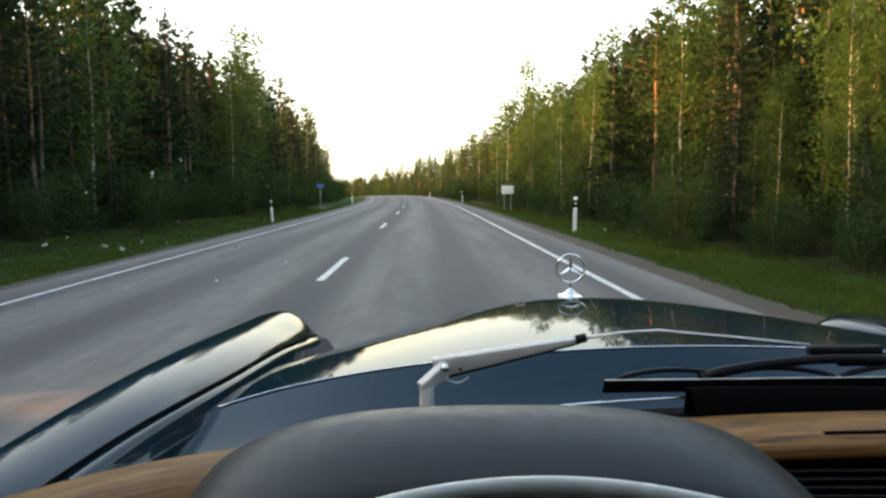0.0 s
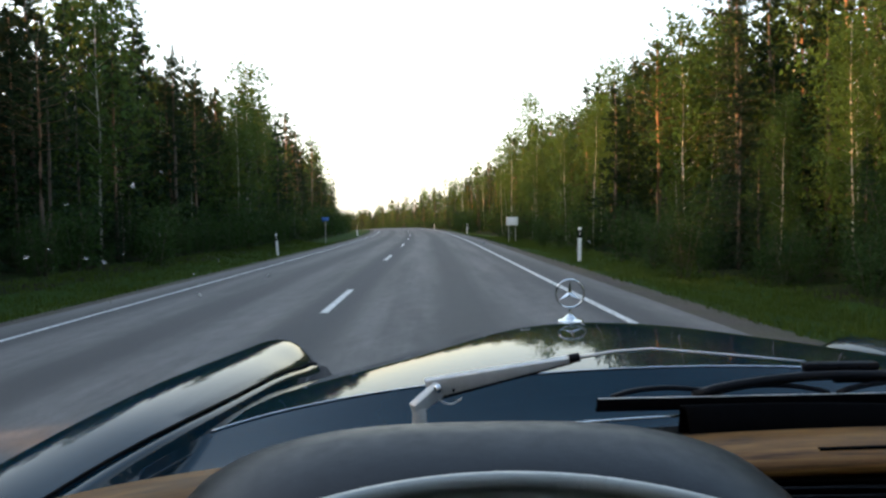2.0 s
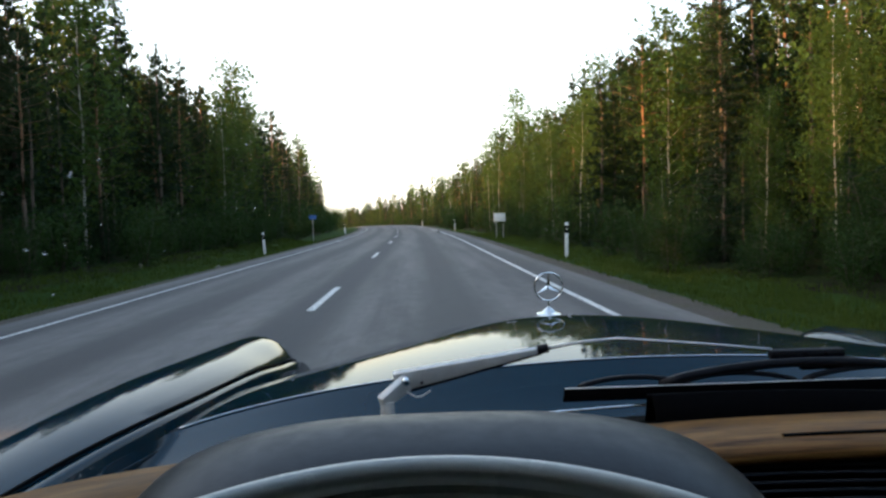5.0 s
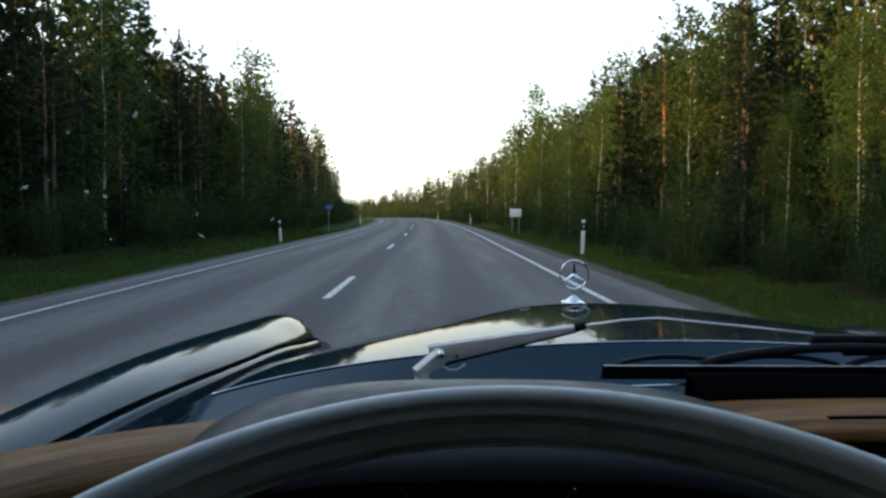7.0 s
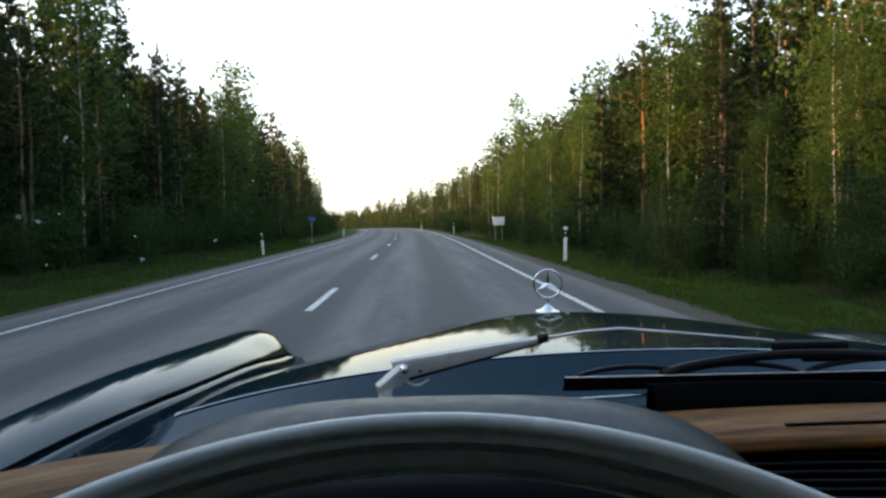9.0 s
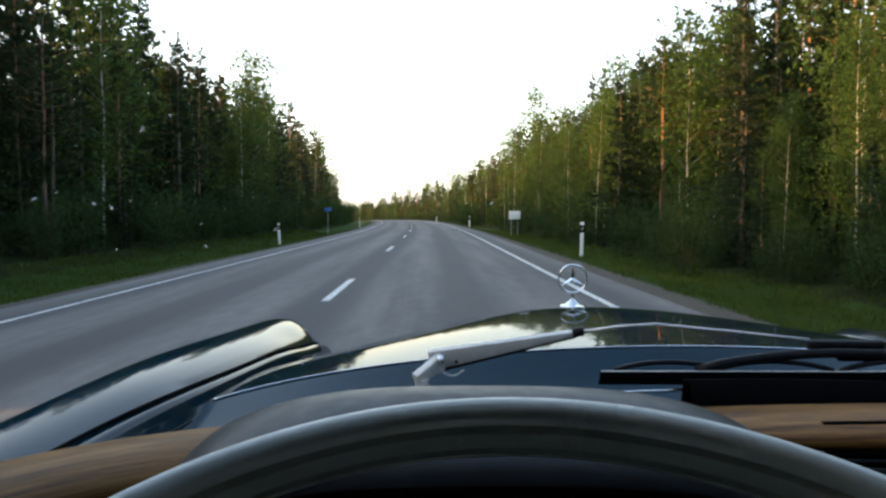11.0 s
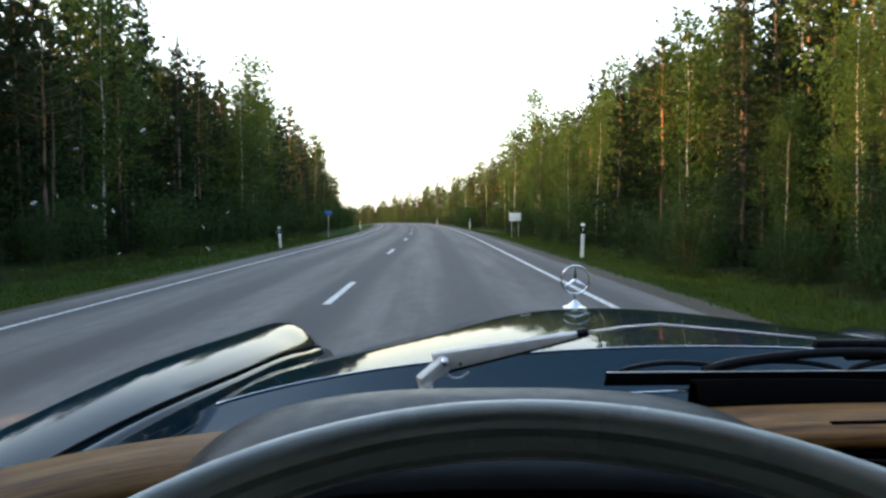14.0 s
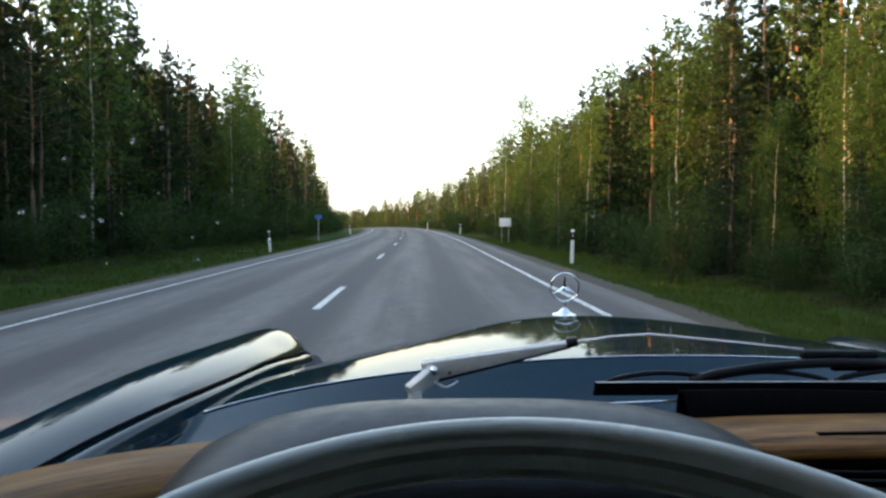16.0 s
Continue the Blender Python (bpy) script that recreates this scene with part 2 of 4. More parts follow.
PINE_BARK = bark("pine_bark", (0.080, 0.060, 0.047), (0.21, 0.110, 0.058))
SPRUCE_BARK = bark("spruce_bark", (0.075, 0.058, 0.046), (0.10, 0.075, 0.058))
BIRCH_BARK = bark("birch_bark", (0.28, 0.265, 0.24), (0.46, 0.445, 0.41), (0.03, 0.028, 0.026), 0.1)
CAR = car_paint()
WOOD = wood()
GLASS = glass()
CHROME = plain("chrome", (0.82, 0.82, 0.82), 0.12, 1.0, 0.08, 40)
STEEL = plain("satin_silver_paint", (0.66, 0.64, 0.60), 0.42, 0.15, 0.15, 60)
RUBBER = plain("black_rubber", (0.002, 0.002, 0.0025), 0.8, 0.0, 0.3, 60, 0.0, 0.03)
BLACK_METAL = plain("black_lacquer", (0.006, 0.006, 0.008), 0.45, 0.0, 0.3, 80, 0.0, 0.12)
VINYL = plain("padded_vinyl", (0.0050, 0.0065, 0.0095), 0.44, 0.0, 0.18, 30, 0.0004, 0.5)
IVORY = plain("ivory_bakelite", (0.76, 0.77, 0.70), 0.25, 0.0, 0.04, 25, 0.0, 1.0)
GRILLE = plain("ribbed_black_plastic", (0.016, 0.017, 0.022), 0.4, 0.0, 0.2, 60, 0.0, 0.4)
DARK_VENEER = plain("dark_veneer", (0.045, 0.022, 0.011), 0.4, 0.0, 0.35, 25)
LINING = plain("dark_headlining", (0.03, 0.028, 0.026), 0.9, 0.0, 0.15, 40)
WHITE_PLASTIC = plain("white_plastic", (0.74, 0.74, 0.72), 0.5, 0.0, 0.12, 12)
BLACK_PLASTIC = plain("black_plastic", (0.008, 0.008, 0.009), 0.7, 0.0, 0.2, 12, 0.0, 0.08)
REFLECTOR = plain("reflector", (0.75, 0.75, 0.70), 0.15, 0.4, 0.1, 60)
ZINC = plain("galvanised_steel", (0.48, 0.49, 0.50), 0.45, 0.9, 0.15, 20)
SIGN_WHITE = plain("sign_white", (0.78, 0.79, 0.78), 0.5, 0.0, 0.08, 6)
SIGN_BLUE = plain("sign_blue", (0.03, 0.13, 0.42), 0.5, 0.0, 0.12, 6)
SPECK = smear()


# ---- mesh helpers ----
def link(name, verts, faces, mat, parent=None, label="", smooth=False, uvs=None):
    me = bpy.data.meshes.new(name)
    me.from_pydata([tuple(map(float, v)) for v in verts], [], [tuple(map(int, f)) for f in faces])
    for m in mat if isinstance(mat, (list, tuple)) else (mat,):
        me.materials.append(m)
    if smooth:
        me.shade_smooth()
    if uvs is not None:
        lay = me.uv_layers.new(name="UVMap")
        idx = np.empty(len(me.loops), dtype=np.int32)
        me.loops.foreach_get("vertex_index", idx)
        lay.data.foreach_set("uv", np.asarray(uvs, dtype=np.float32)[idx].ravel())
    ob = new(name, me)
    if parent is not None:
        ob.parent = parent
    return tagged(ob, label)


def part(name, bm, mat, parent, label="", smooth=True):
    me = bpy.data.meshes.new(name)
    bm.to_mesh(me)
    bm.free()
    me.materials.append(mat)
    if smooth:
        me.shade_smooth()
        me.set_sharp_from_angle(angle=radians(40))
    ob = new(name, me)
    if parent is not None:
        ob.parent = parent
    return tagged(ob, label)


def grid(rows):
    """Vertices and faces of a sheet from equal rows of points."""
    r, c = len(rows), len(rows[0])
    faces = [(i * c + j, i * c + j + 1, (i + 1) * c + j + 1, (i + 1) * c + j) for i in range(r - 1) for j in range(c - 1)]
    return [p for row in rows for p in row], faces


def thick(ob, depth, offset=-1, crisp=True):
    m = ob.modifiers.new("thickness", "SOLIDIFY")
    m.thickness, m.offset = depth, offset
    if crisp:
        e = ob.modifiers.new("crisp_edges", "EDGE_SPLIT")
        e.split_angle = radians(50)
    return ob


def box_bm(size, centre=(0, 0, 0), bevel=0.0, turn=None, bm=None):
    bm = bm or bmesh.new()
    m = Matrix.Translation(centre) @ (turn or Matrix.Identity(4)) @ Matrix.Diagonal((*size, 1))
    made = bmesh.ops.create_cube(bm, size=1, matrix=m)["verts"]
    if bevel:
        edges = list({e for v in made for e in v.link_edges})
        bmesh.ops.bevel(bm, geom=edges, offset=bevel, segments=2, profile=0.5, affect="EDGES")
    return bm


def rod_bm(a, b, r1, r2=None, seg=12, bm=None):
    bm = bm or bmesh.new()
    a, b = Vector(a), Vector(b)
    m = Matrix.Translation((a + b) / 2) @ (b - a).to_track_quat("Z", "Y").to_matrix().to_4x4()
    bmesh.ops.create_cone(bm, cap_ends=True, segments=seg, radius1=r1, radius2=r1 if r2 is None else r2, depth=(b - a).length, matrix=m)
    return bm


def tube(points, radius, seg=8, closed=False):
    """Vertices and faces of a tube along points; radius: a number or one per point."""
    pts = [Vector(p) for p in points]
    count = len(pts)
    radii = radius if isinstance(radius, (list, tuple)) else [radius] * count
    verts, faces = [], []
    for i, p in enumerate(pts):
        ahead = pts[(i + 1) % count] if closed or i + 1 < count else p
        back = pts[i - 1] if closed or i else p
        way = (ahead - back).normalized()
        side = way.cross(Vector((0, 0, 1)))
        side = side.normalized() if side.length > 1e-4 else Vector((1, 0, 0))
        up = side.cross(way)
        for j in range(seg):
            a = 2 * math.pi * j / seg
            verts.append(p + radii[i] * (math.cos(a) * side + math.sin(a) * up))
    for i in range(count if closed else count - 1):
        for j in range(seg):
            a, b = i * seg, ((i + 1) % count) * seg
            faces.append((a + j, a + (j + 1) % seg, b + (j + 1) % seg, b + j))
    if not closed:
        faces += [tuple(range(seg))[::-1], tuple((count - 1) * seg + j for j in range(seg))]
    return verts, faces


def curve_through(xs, ys):
    """A natural cubic through knots, as a function."""
    xs, ys = np.array(xs, float), np.array(ys, float)
    n, h = len(xs), np.diff(xs)
    a, r = np.eye(n), np.zeros(n)
    for i in range(1, n - 1):
        a[i, i - 1 : i + 2] = h[i - 1], 2 * (h[i - 1] + h[i]), h[i]
        r[i] = 6 * ((ys[i + 1] - ys[i]) / h[i] - (ys[i] - ys[i - 1]) / h[i - 1])
    m = np.linalg.solve(a, r)

    def at(x):
        x = min(max(x, xs[0]), xs[-1])
        i = min(max(int(np.searchsorted(xs, x)) - 1, 0), n - 2)
        p, q = xs[i + 1] - x, x - xs[i]
        return float((m[i] * p**3 + m[i + 1] * q**3) / (6 * h[i]) + (ys[i] / h[i] - m[i] * h[i] / 6) * p + (ys[i + 1] / h[i] - m[i + 1] * h[i] / 6) * q)

    return at


def thing(name, label, category, group="", at=(0, 0, 0)):
    ob = new(name)
    ob.empty_display_size = 0.2
    ob.location = at
    return tagged(ob, label, category, group)


# ---- the lie of the road ----
MIDDLE, LANE = -1.72, 3.62


def bend(y):
    """How far the middle of the road has swung to the left at y metres ahead."""
    if y < 30:
        return 0.0
    return -((y - 30) ** 2) / 2200 if y < 430 else -(400**2) / 2200 - (y - 430) * 400 / 1100


def fall(y):
    """The long crest: the height of the carriageway along the road."""
    if y < 100:
        return 0.0
    return -((y - 100) ** 2) / 16000 if y < 350 else -(250**2) / 16000 - 0.0 * y


ROAD_D = [-4.5, -4.2, -3.8, -3.0, -2.2, -1.4, -0.7, 0.0, 0.7, 1.4, 2.2, 3.0, 3.8, 4.1, 4.35]


def road_z(d):
    return -0.05 * -d if d < 0 else -0.004 * max(0, d - 3.6)


LEFT_CUT = [(-1500, -0.2), (-60, -0.2), (-25, -0.15), (-14, -0.30), (-10.5, -0.45), (-8.6, -0.75), (-7.4, -0.80), (-5.9, -0.42), (-4.9, -0.27), (-4.5, -0.245), (-4.3, -0.29)]
RIGHT_CUT = [(4.15, -0.06), (4.35, -0.02), (4.8, -0.06), (6.0, -0.22), (7.2, -0.48), (8.2, -0.52), (9.4, -0.40), (12, -0.25), (18, -0.15), (30, -0.1), (70, -0.1), (1500, -0.1)]
CUT = LEFT_CUT + RIGHT_CUT


def ground_z(d):
    return float(np.interp(d, [c[0] for c in CUT], [c[1] for c in CUT]))


def spot(y, d, lift=0.0):
    """A place on the ground, d metres to the right of the road's middle line."""
    return Vector((MIDDLE + bend(y) + d, y, ground_z(d) + fall(y) + lift))


def build_ground():
    ys = [-400, -120, -60, -30] + list(np.arange(-20, 60, 1.0)) + list(np.arange(60, 200, 4.0)) + list(np.arange(200, 440, 10.0)) + [460, 520, 640, 900, 1500, 2600]
    ds = sorted({c[0] for c in CUT} | {-35, -18, -12, -9.5, -8, -6.6, -5.4, -5.15, 5.1, 5.6, 6.6, 7.7, 8.8, 10.5, 15, 22, 45, 200, -200})
    rng = random.Random(4)
    rows = []
    for y in ys:
        rows.append([spot(y, d, (rng.uniform(-0.05, 0.05) if abs(d) > 5.3 and abs(d) < 60 else 0)) for d in ds])
    verts, faces = grid(rows)
    ob = link("ground", verts, faces, [SOIL, VERGE, GRAVEL], smooth=True)
    c = len(ds) - 1
    for i, p in enumerate(ob.data.polygons):
        mid = (ds[i % c] + ds[i % c + 1]) / 2
        p.material_index = 2 if -5.1 < mid < -4.2 or 4.1 < mid < 5.0 else 1 if -9.6 < mid < 8.9 else 0
    tagged(ob, "mossy forest floor and grassy verges beside the road", "ground", kind="structure")


def build_road():
    ys = [-60, -30] + list(np.arange(-10, 60, 1.5)) + list(np.arange(60, 440, 4.0))
    rows, uvs = [], []
    for y in ys:
        row = [(MIDDLE + bend(y) + d, y, road_z(d) + fall(y)) for d in ROAD_D]
        rows.append([(row[0][0] - 0.05, y, row[0][2] - 0.2)] + row + [(row[-1][0] + 0.05, y, row[-1][2] - 0.2)])
        uvs += [(d, y) for d in [ROAD_D[0] - 0.05] + ROAD_D + [ROAD_D[-1] + 0.05]]
    verts, faces = grid(rows)
    ob = link("road", verts, faces, ASPHALT, uvs=uvs)
    tagged(ob, "worn grey asphalt two-lane country road with wheel tracks", "road", kind="structure")


def stripe(name, y0, y1, d, width, step=2.0):
    ys = list(np.arange(y0, y1, step)) + [y1]
    rows = []
    for y in ys:
        def at(e, up):
            return (MIDDLE + bend(y) + e, y, road_z(e) + fall(y) + up)
        rows.append([at(d - width / 2, -0.002), at(d - width / 2, 0.005), at(d + width / 2, 0.005), at(d + width / 2, -0.002)])
    verts, faces = grid(rows)
    return link(name, verts, faces, PAINT)


build_ground()
build_road()
tagged(stripe("edge_line", -30, 436, LANE - 0.13, 0.09), "solid white painted edge line, slightly worn", "road marking", "edge lines of the road")
tagged(stripe("edge_line", -30, 436, -LANE, 0.08), "solid white painted edge line, slightly worn", "road marking", "edge lines of the road")
y = -15.3
while y < 300:
    tagged(stripe("centre_line_dash", y, y + 3.0, 0.0, 0.10, 1.5), "short white painted dash of the centre line", "road marking", "centre line dashes")
    y += 12.0


# ---- trees ----
def trunk_line(rng, h, lean, bends=7):
    pts, x, y0 = [], 0.0, 0.0
    wx, wy = rng.uniform(-lean, lean), rng.uniform(-lean, lean)
    for i in range(bends + 1):
        t = i / bends
        pts.append(Vector((x, y0, t * h - (0.25 if i == 0 else 0))))
        x += wx * h / bends + rng.uniform(-1, 1) * 0.006 * h
        y0 += wy * h / bends + rng.uniform(-1, 1) * 0.006 * h
    return pts


def on_line(pts, t):
    f = min(max(t, 0), 0.9999) * (len(pts) - 1)
    i = int(f)
    return pts[i].lerp(pts[i + 1], f - i)


def add(store, piece):
    base = len(store[0])
    store[0].extend(piece[0])
    store[1].extend(tuple(base + i for i in f) for f in piece[1])


def blades(store, rng, centre, count, length, width, way, hold=1.0):
    """A brush of narrow three-cornered needles that points the way of its twig."""
    for _ in range(count):
        w = (Vector((rng.gauss(0, 1), rng.gauss(0, 1), rng.gauss(0, 0.8))) + way * hold).normalized()
        side = w.cross(Vector((rng.gauss(0, 1), rng.gauss(0, 1), rng.gauss(0, 1)))).normalized()
        l, s = length * rng.uniform(0.6, 1.2), width * rng.uniform(0.7, 1.3)
        a = centre - w * l * 0.3
        base = len(store[0])
        store[0].extend((a - side * s, a + side * s, centre + w * l * 0.8))
        store[1].append((base, base + 1, base + 2))


def leaves(store, rng, centre, count, spread, size):
    """Separate leaves, each folded along its middle, scattered round a twig."""
    for _ in range(count):
        c = centre + Vector((rng.gauss(0, spread), rng.gauss(0, spread), rng.gauss(0, spread * 0.9)))
        w = Vector((rng.gauss(0, 1), rng.gauss(0, 1), rng.gauss(-0.4, 0.7))).normalized()
        side = w.cross(Vector((rng.gauss(0, 1), rng.gauss(0, 1), rng.gauss(0, 1)))).normalized()
        l, s = size * rng.uniform(0.6, 1.3), size * rng.uniform(0.35, 0.6)
        fold = w.cross(side) * s * 0.35
        base = len(store[0])
        store[0].extend((c - w * l * 0.5, c + side * s + fold, c + w * l * 0.6, c - side * s + fold))
        store[1].append((base, base + 1, base + 2, base + 3))


def make_pine(rng, h, detail):
    stem, crown = ([], []), ([], [])
    line = trunk_line(rng, h, 0.012)
    r = 0.0092 * h
    add(stem, tube(line, [r * (1.15 - t / 7) + 0.010 for t in range(8)], (4, 5, 7, 3)[detail]))
    start = rng.uniform(0.34, 0.52)
    branches, tufts = (22, 36, 60, 14)[detail], (5, 10, 16, 4)[detail]
    count, long, wide = ((6, 0.44, 0.085), (6, 0.35, 0.055), (10, 0.26, 0.030), (3, 0.9, 0.22))[detail]
    for i in range(branches):
        t = start + (0.985 - start) * (i + rng.random() * 0.6) / branches
        a = i * 2.4 + rng.uniform(-0.5, 0.5)
        top = (t - start) / (1 - start)
        l = h * (0.06 + 0.13 * math.sin(math.pi * min(1, 0.22 + 0.6 * top))) * rng.uniform(0.6, 1.15) * (1.0 - 0.78 * top**1.3)
        root = on_line(line, t)
        rise = rng.uniform(-0.05, 0.25) + 0.6 * top
        tip = root + Vector((math.cos(a), math.sin(a), rise)) * l
        mid = root.lerp(tip, 0.55) + Vector((0, 0, -0.05 * l))
        way = Vector((math.cos(a) * 0.7, math.sin(a) * 0.7, 0.55 + 0.5 * top))
        if detail != 3:
            add(stem, tube([root, mid, tip], [0.0019 * h * (1.15 - 0.7 * top), 0.0012 * h, 0.006], 3))
        for j in range(tufts):
            f = 0.28 + 0.75 * (j + rng.random()) / tufts
            c = root.lerp(mid, f / 0.55) if f < 0.55 else mid.lerp(tip, (f - 0.55) / 0.45)
            c = c + Vector((rng.gauss(0, 0.22), rng.gauss(0, 0.22), rng.gauss(0.03, 0.11))) * (l / 1.2)
            blades(crown, rng, c, count, long, wide, way, 1.0)
    blades(crown, rng, on_line(line, 0.99), 14, 0.4, 0.03, Vector((0, 0, 2.2)))
    for i in range((2, 5, 10, 0)[detail]):
        t = rng.uniform(0.14, start)
        a = rng.uniform(0, 6.28)
        root = on_line(line, t)
        tip = root + Vector((math.cos(a), math.sin(a), rng.uniform(-0.3, 0.1))) * rng.uniform(0.3, 0.9)
        add(stem, tube([root, tip], [0.010, 0.003], 3))
    return stem, crown, PINE_BARK, PINE_NEEDLES


def make_spruce(rng, h, detail):
    stem, crown = ([], []), ([], [])
    line = trunk_line(rng, h, 0.006)
    add(stem, tube(line, [0.010 * h * (1.1 - t / 7) + 0.01 for t in range(8)], (4, 5, 7, 3)[detail]))
    layers, sprays = (17, 22, 30, 13)[detail], (4, 7, 10, 3)[detail]
    count, long, wide = ((3, 0.50, 0.12), (4, 0.36, 0.075), (5, 0.25, 0.042), (2, 1.0, 0.30))[detail]
    for i in range(layers):
        t = 0.06 + 0.92 * i / layers
        reach = h * 0.185 * (1 - t) ** 0.85 + 0.10
        boughs = (4, 6, 7, 4)[detail]
        for j in range(boughs):
            a = j * 6.283 / boughs + i * 0.7 + rng.uniform(-0.35, 0.35)
            l = reach * rng.uniform(0.55, 1.25)
            root = on_line(line, t + rng.uniform(-0.7, 0.7) / layers)
            drop = -0.35 + 0.65 * t + rng.uniform(-0.2, 0.2)
            tip = root + Vector((math.cos(a), math.sin(a), drop)) * l
            way = Vector((math.cos(a), math.sin(a), -0.45 + 0.7 * t))
            if detail == 2:
                add(stem, tube([root, tip], [0.010, 0.004], 3))
            for s in range(sprays):
                c = root.lerp(tip, 0.15 + 0.85 * (s + rng.random()) / sprays)
                off = rng.gauss(0, 0.13) * l
                blades(crown, rng, c + Vector((-math.sin(a) * off, math.cos(a) * off, rng.gauss(-0.04, 0.06))), count, long * (1.05 - 0.6 * t), wide * (1.05 - 0.5 * t), way, 1.1)
    blades(crown, rng, on_line(line, 0.985), 12, 0.45, 0.03, Vector((0, 0, 2.6)))
    return stem, crown, SPRUCE_BARK, SPRUCE_NEEDLES


def make_birch(rng, h, detail):
    stem, crown = ([], []), ([], [])
    line = trunk_line(rng, h, 0.03)
    add(stem, tube(line, [0.0042 * h * (1.12 - t / 7) + 0.007 for t in range(8)], (4, 5, 7, 3)[detail]))
    start = rng.uniform(0.10, 0.20)
    branches, twigs = (22, 36, 54, 14)[detail], (5, 8, 12, 4)[detail]
    count, size = ((5, 0.27), (8, 0.18), (12, 0.105), (3, 0.6))[detail]
    for i in range(branches):
        t = start + (0.98 - start) * (i + rng.random()) / branches
        top = (t - start) / (1 - start)
        a = i * 2.4 + rng.uniform(-0.6, 0.6)
        l = h * (0.050 + 0.095 * math.sin(math.pi * (0.2 + 0.7 * top))) * rng.uniform(0.6, 1.25) * (1 - 0.4 * top)
        root = on_line(line, t)
        tip = root + Vector((math.cos(a), math.sin(a), rng.uniform(0.5, 1.1))) * l
        tip_low = tip + Vector((math.cos(a), math.sin(a), -0.3)) * l * 0.35
        if detail != 3:
            add(stem, tube([root, tip, tip_low], [0.010, 0.006, 0.003], 3))
        for s in range(twigs):
            c = root.lerp(tip, 0.25 + 0.75 * rng.random()) if s % 2 else tip.lerp(tip_low, rng.random())
            leaves(crown, rng, c, count, (0.42, 0.38, 0.34, 0.5)[detail], size)
    return stem, crown, BIRCH_BARK, BIRCH_LEAVES


def make_bush(rng, h, detail):
    stem, crown = ([], []), ([], [])
    twigs = (9, 16, 32)[detail]
    count, size = ((7, 0.27), (9, 0.17), (20, 0.080))[detail]
    for i in range(5):
        a = i * 1.26 + rng.uniform(-0.5, 0.5)
        hh = h * rng.uniform(0.6, 1.0)
        base = Vector((math.cos(a) * 0.15, math.sin(a) * 0.15, -0.2))
        mid = base + Vector((math.cos(a) * 0.10 * hh, math.sin(a) * 0.10 * hh, 0.5 * hh))
        tip = mid + Vector((math.cos(a) * 0.14 * hh, math.sin(a) * 0.14 * hh, 0.5 * hh))
        add(stem, tube([base, mid, tip], [0.022, 0.015, 0.004], 4))
        for j in range(twigs):
            f = 0.10 + 0.90 * (j + rng.random()) / twigs
            p = base.lerp(mid, f * 2) if f < 0.5 else mid.lerp(tip, f * 2 - 1)
            b = rng.uniform(0, 6.28)
            l = rng.uniform(0.25, 0.75) * (1.15 - f * 0.7) * h / 4
            q = p + Vector((math.cos(b), math.sin(b), 0.45)) * l
            if detail == 2:
                add(stem, tube([p, q], [0.008, 0.003], 3))
            leaves(crown, rng, q, count, (0.34, 0.30, 0.26)[detail], size)
    return stem, crown, SPRUCE_BARK, BUSH_LEAVES


KINDS = {
    "pine": (make_pine, 13.0, "tall Scots pine with bare reddish trunk and high crown", "roadside pines"),
    "spruce": (make_spruce, 11.0, "dense dark green spruce with drooping branches", "roadside spruces"),
    "birch": (make_birch, 11.0, "slender white-barked birch in fresh green leaf", "roadside birches"),
    "bush": (make_bush, 4.0, "leafy green deciduous bush at the forest edge", "roadside bushes"),
}
TEMPLATES = {}


def plant(kind, variant, detail, place, height, turn):
    make, h, label, group = KINDS[kind]
    key = (kind, variant, detail)
    m = Matrix.Translation(place) @ Matrix.Rotation(turn, 4, "Z") @ Matrix.Scale(height / h, 4)
    if key in TEMPLATES:
        return copy_thing(TEMPLATES[key], m)
    rng = random.Random(hash_of(kind) + variant * 17 + detail * 5)
    stem, crown, stem_mat, crown_mat = make(rng, h, detail)
    ob = thing(kind + ("" if kind == "bush" else "_tree"), label, "bush" if kind == "bush" else "tree", group)
    link("stem" if kind == "bush" else "trunk", *stem, stem_mat, ob, smooth=True)
    link("crown", *crown, crown_mat, ob)
    ob.matrix_basis = m
    TEMPLATES[key] = ob
    return ob


def hash_of(word):
    return sum(ord(c) * (i + 3) for i, c in enumerate(word))


WOODS = {}
WOOD_SHAPES = {}


def plant_far(kind, variant, place, height, turn, detail=0):
    """One tree more of the far and deep woods, which are one mass."""
    make, h = KINDS[kind][:2]
    key = (kind, variant, detail)
    if key not in WOOD_SHAPES:
        stem, crown, stem_mat, crown_mat = make(random.Random(hash_of(kind) + variant * 17), h, detail)
        WOOD_SHAPES[key] = [(np.array([tuple(v) for v in p[0]]), p[1], m) for p, m in ((stem, stem_mat), (crown, crown_mat))]
    c, w = math.cos(turn), math.sin(turn)
    spin = np.array(((c, w, 0), (-w, c, 0), (0, 0, 1))) * height / h
    for verts, faces, mat in WOOD_SHAPES[key]:
        store = WOODS.setdefault(mat.name, [mat, [], [], 0])
        store[1].append(verts @ spin + np.array(tuple(place)))
        base = store[3]
        store[2].extend(tuple(base + q for q in f) for f in faces)
        store[3] += len(verts)


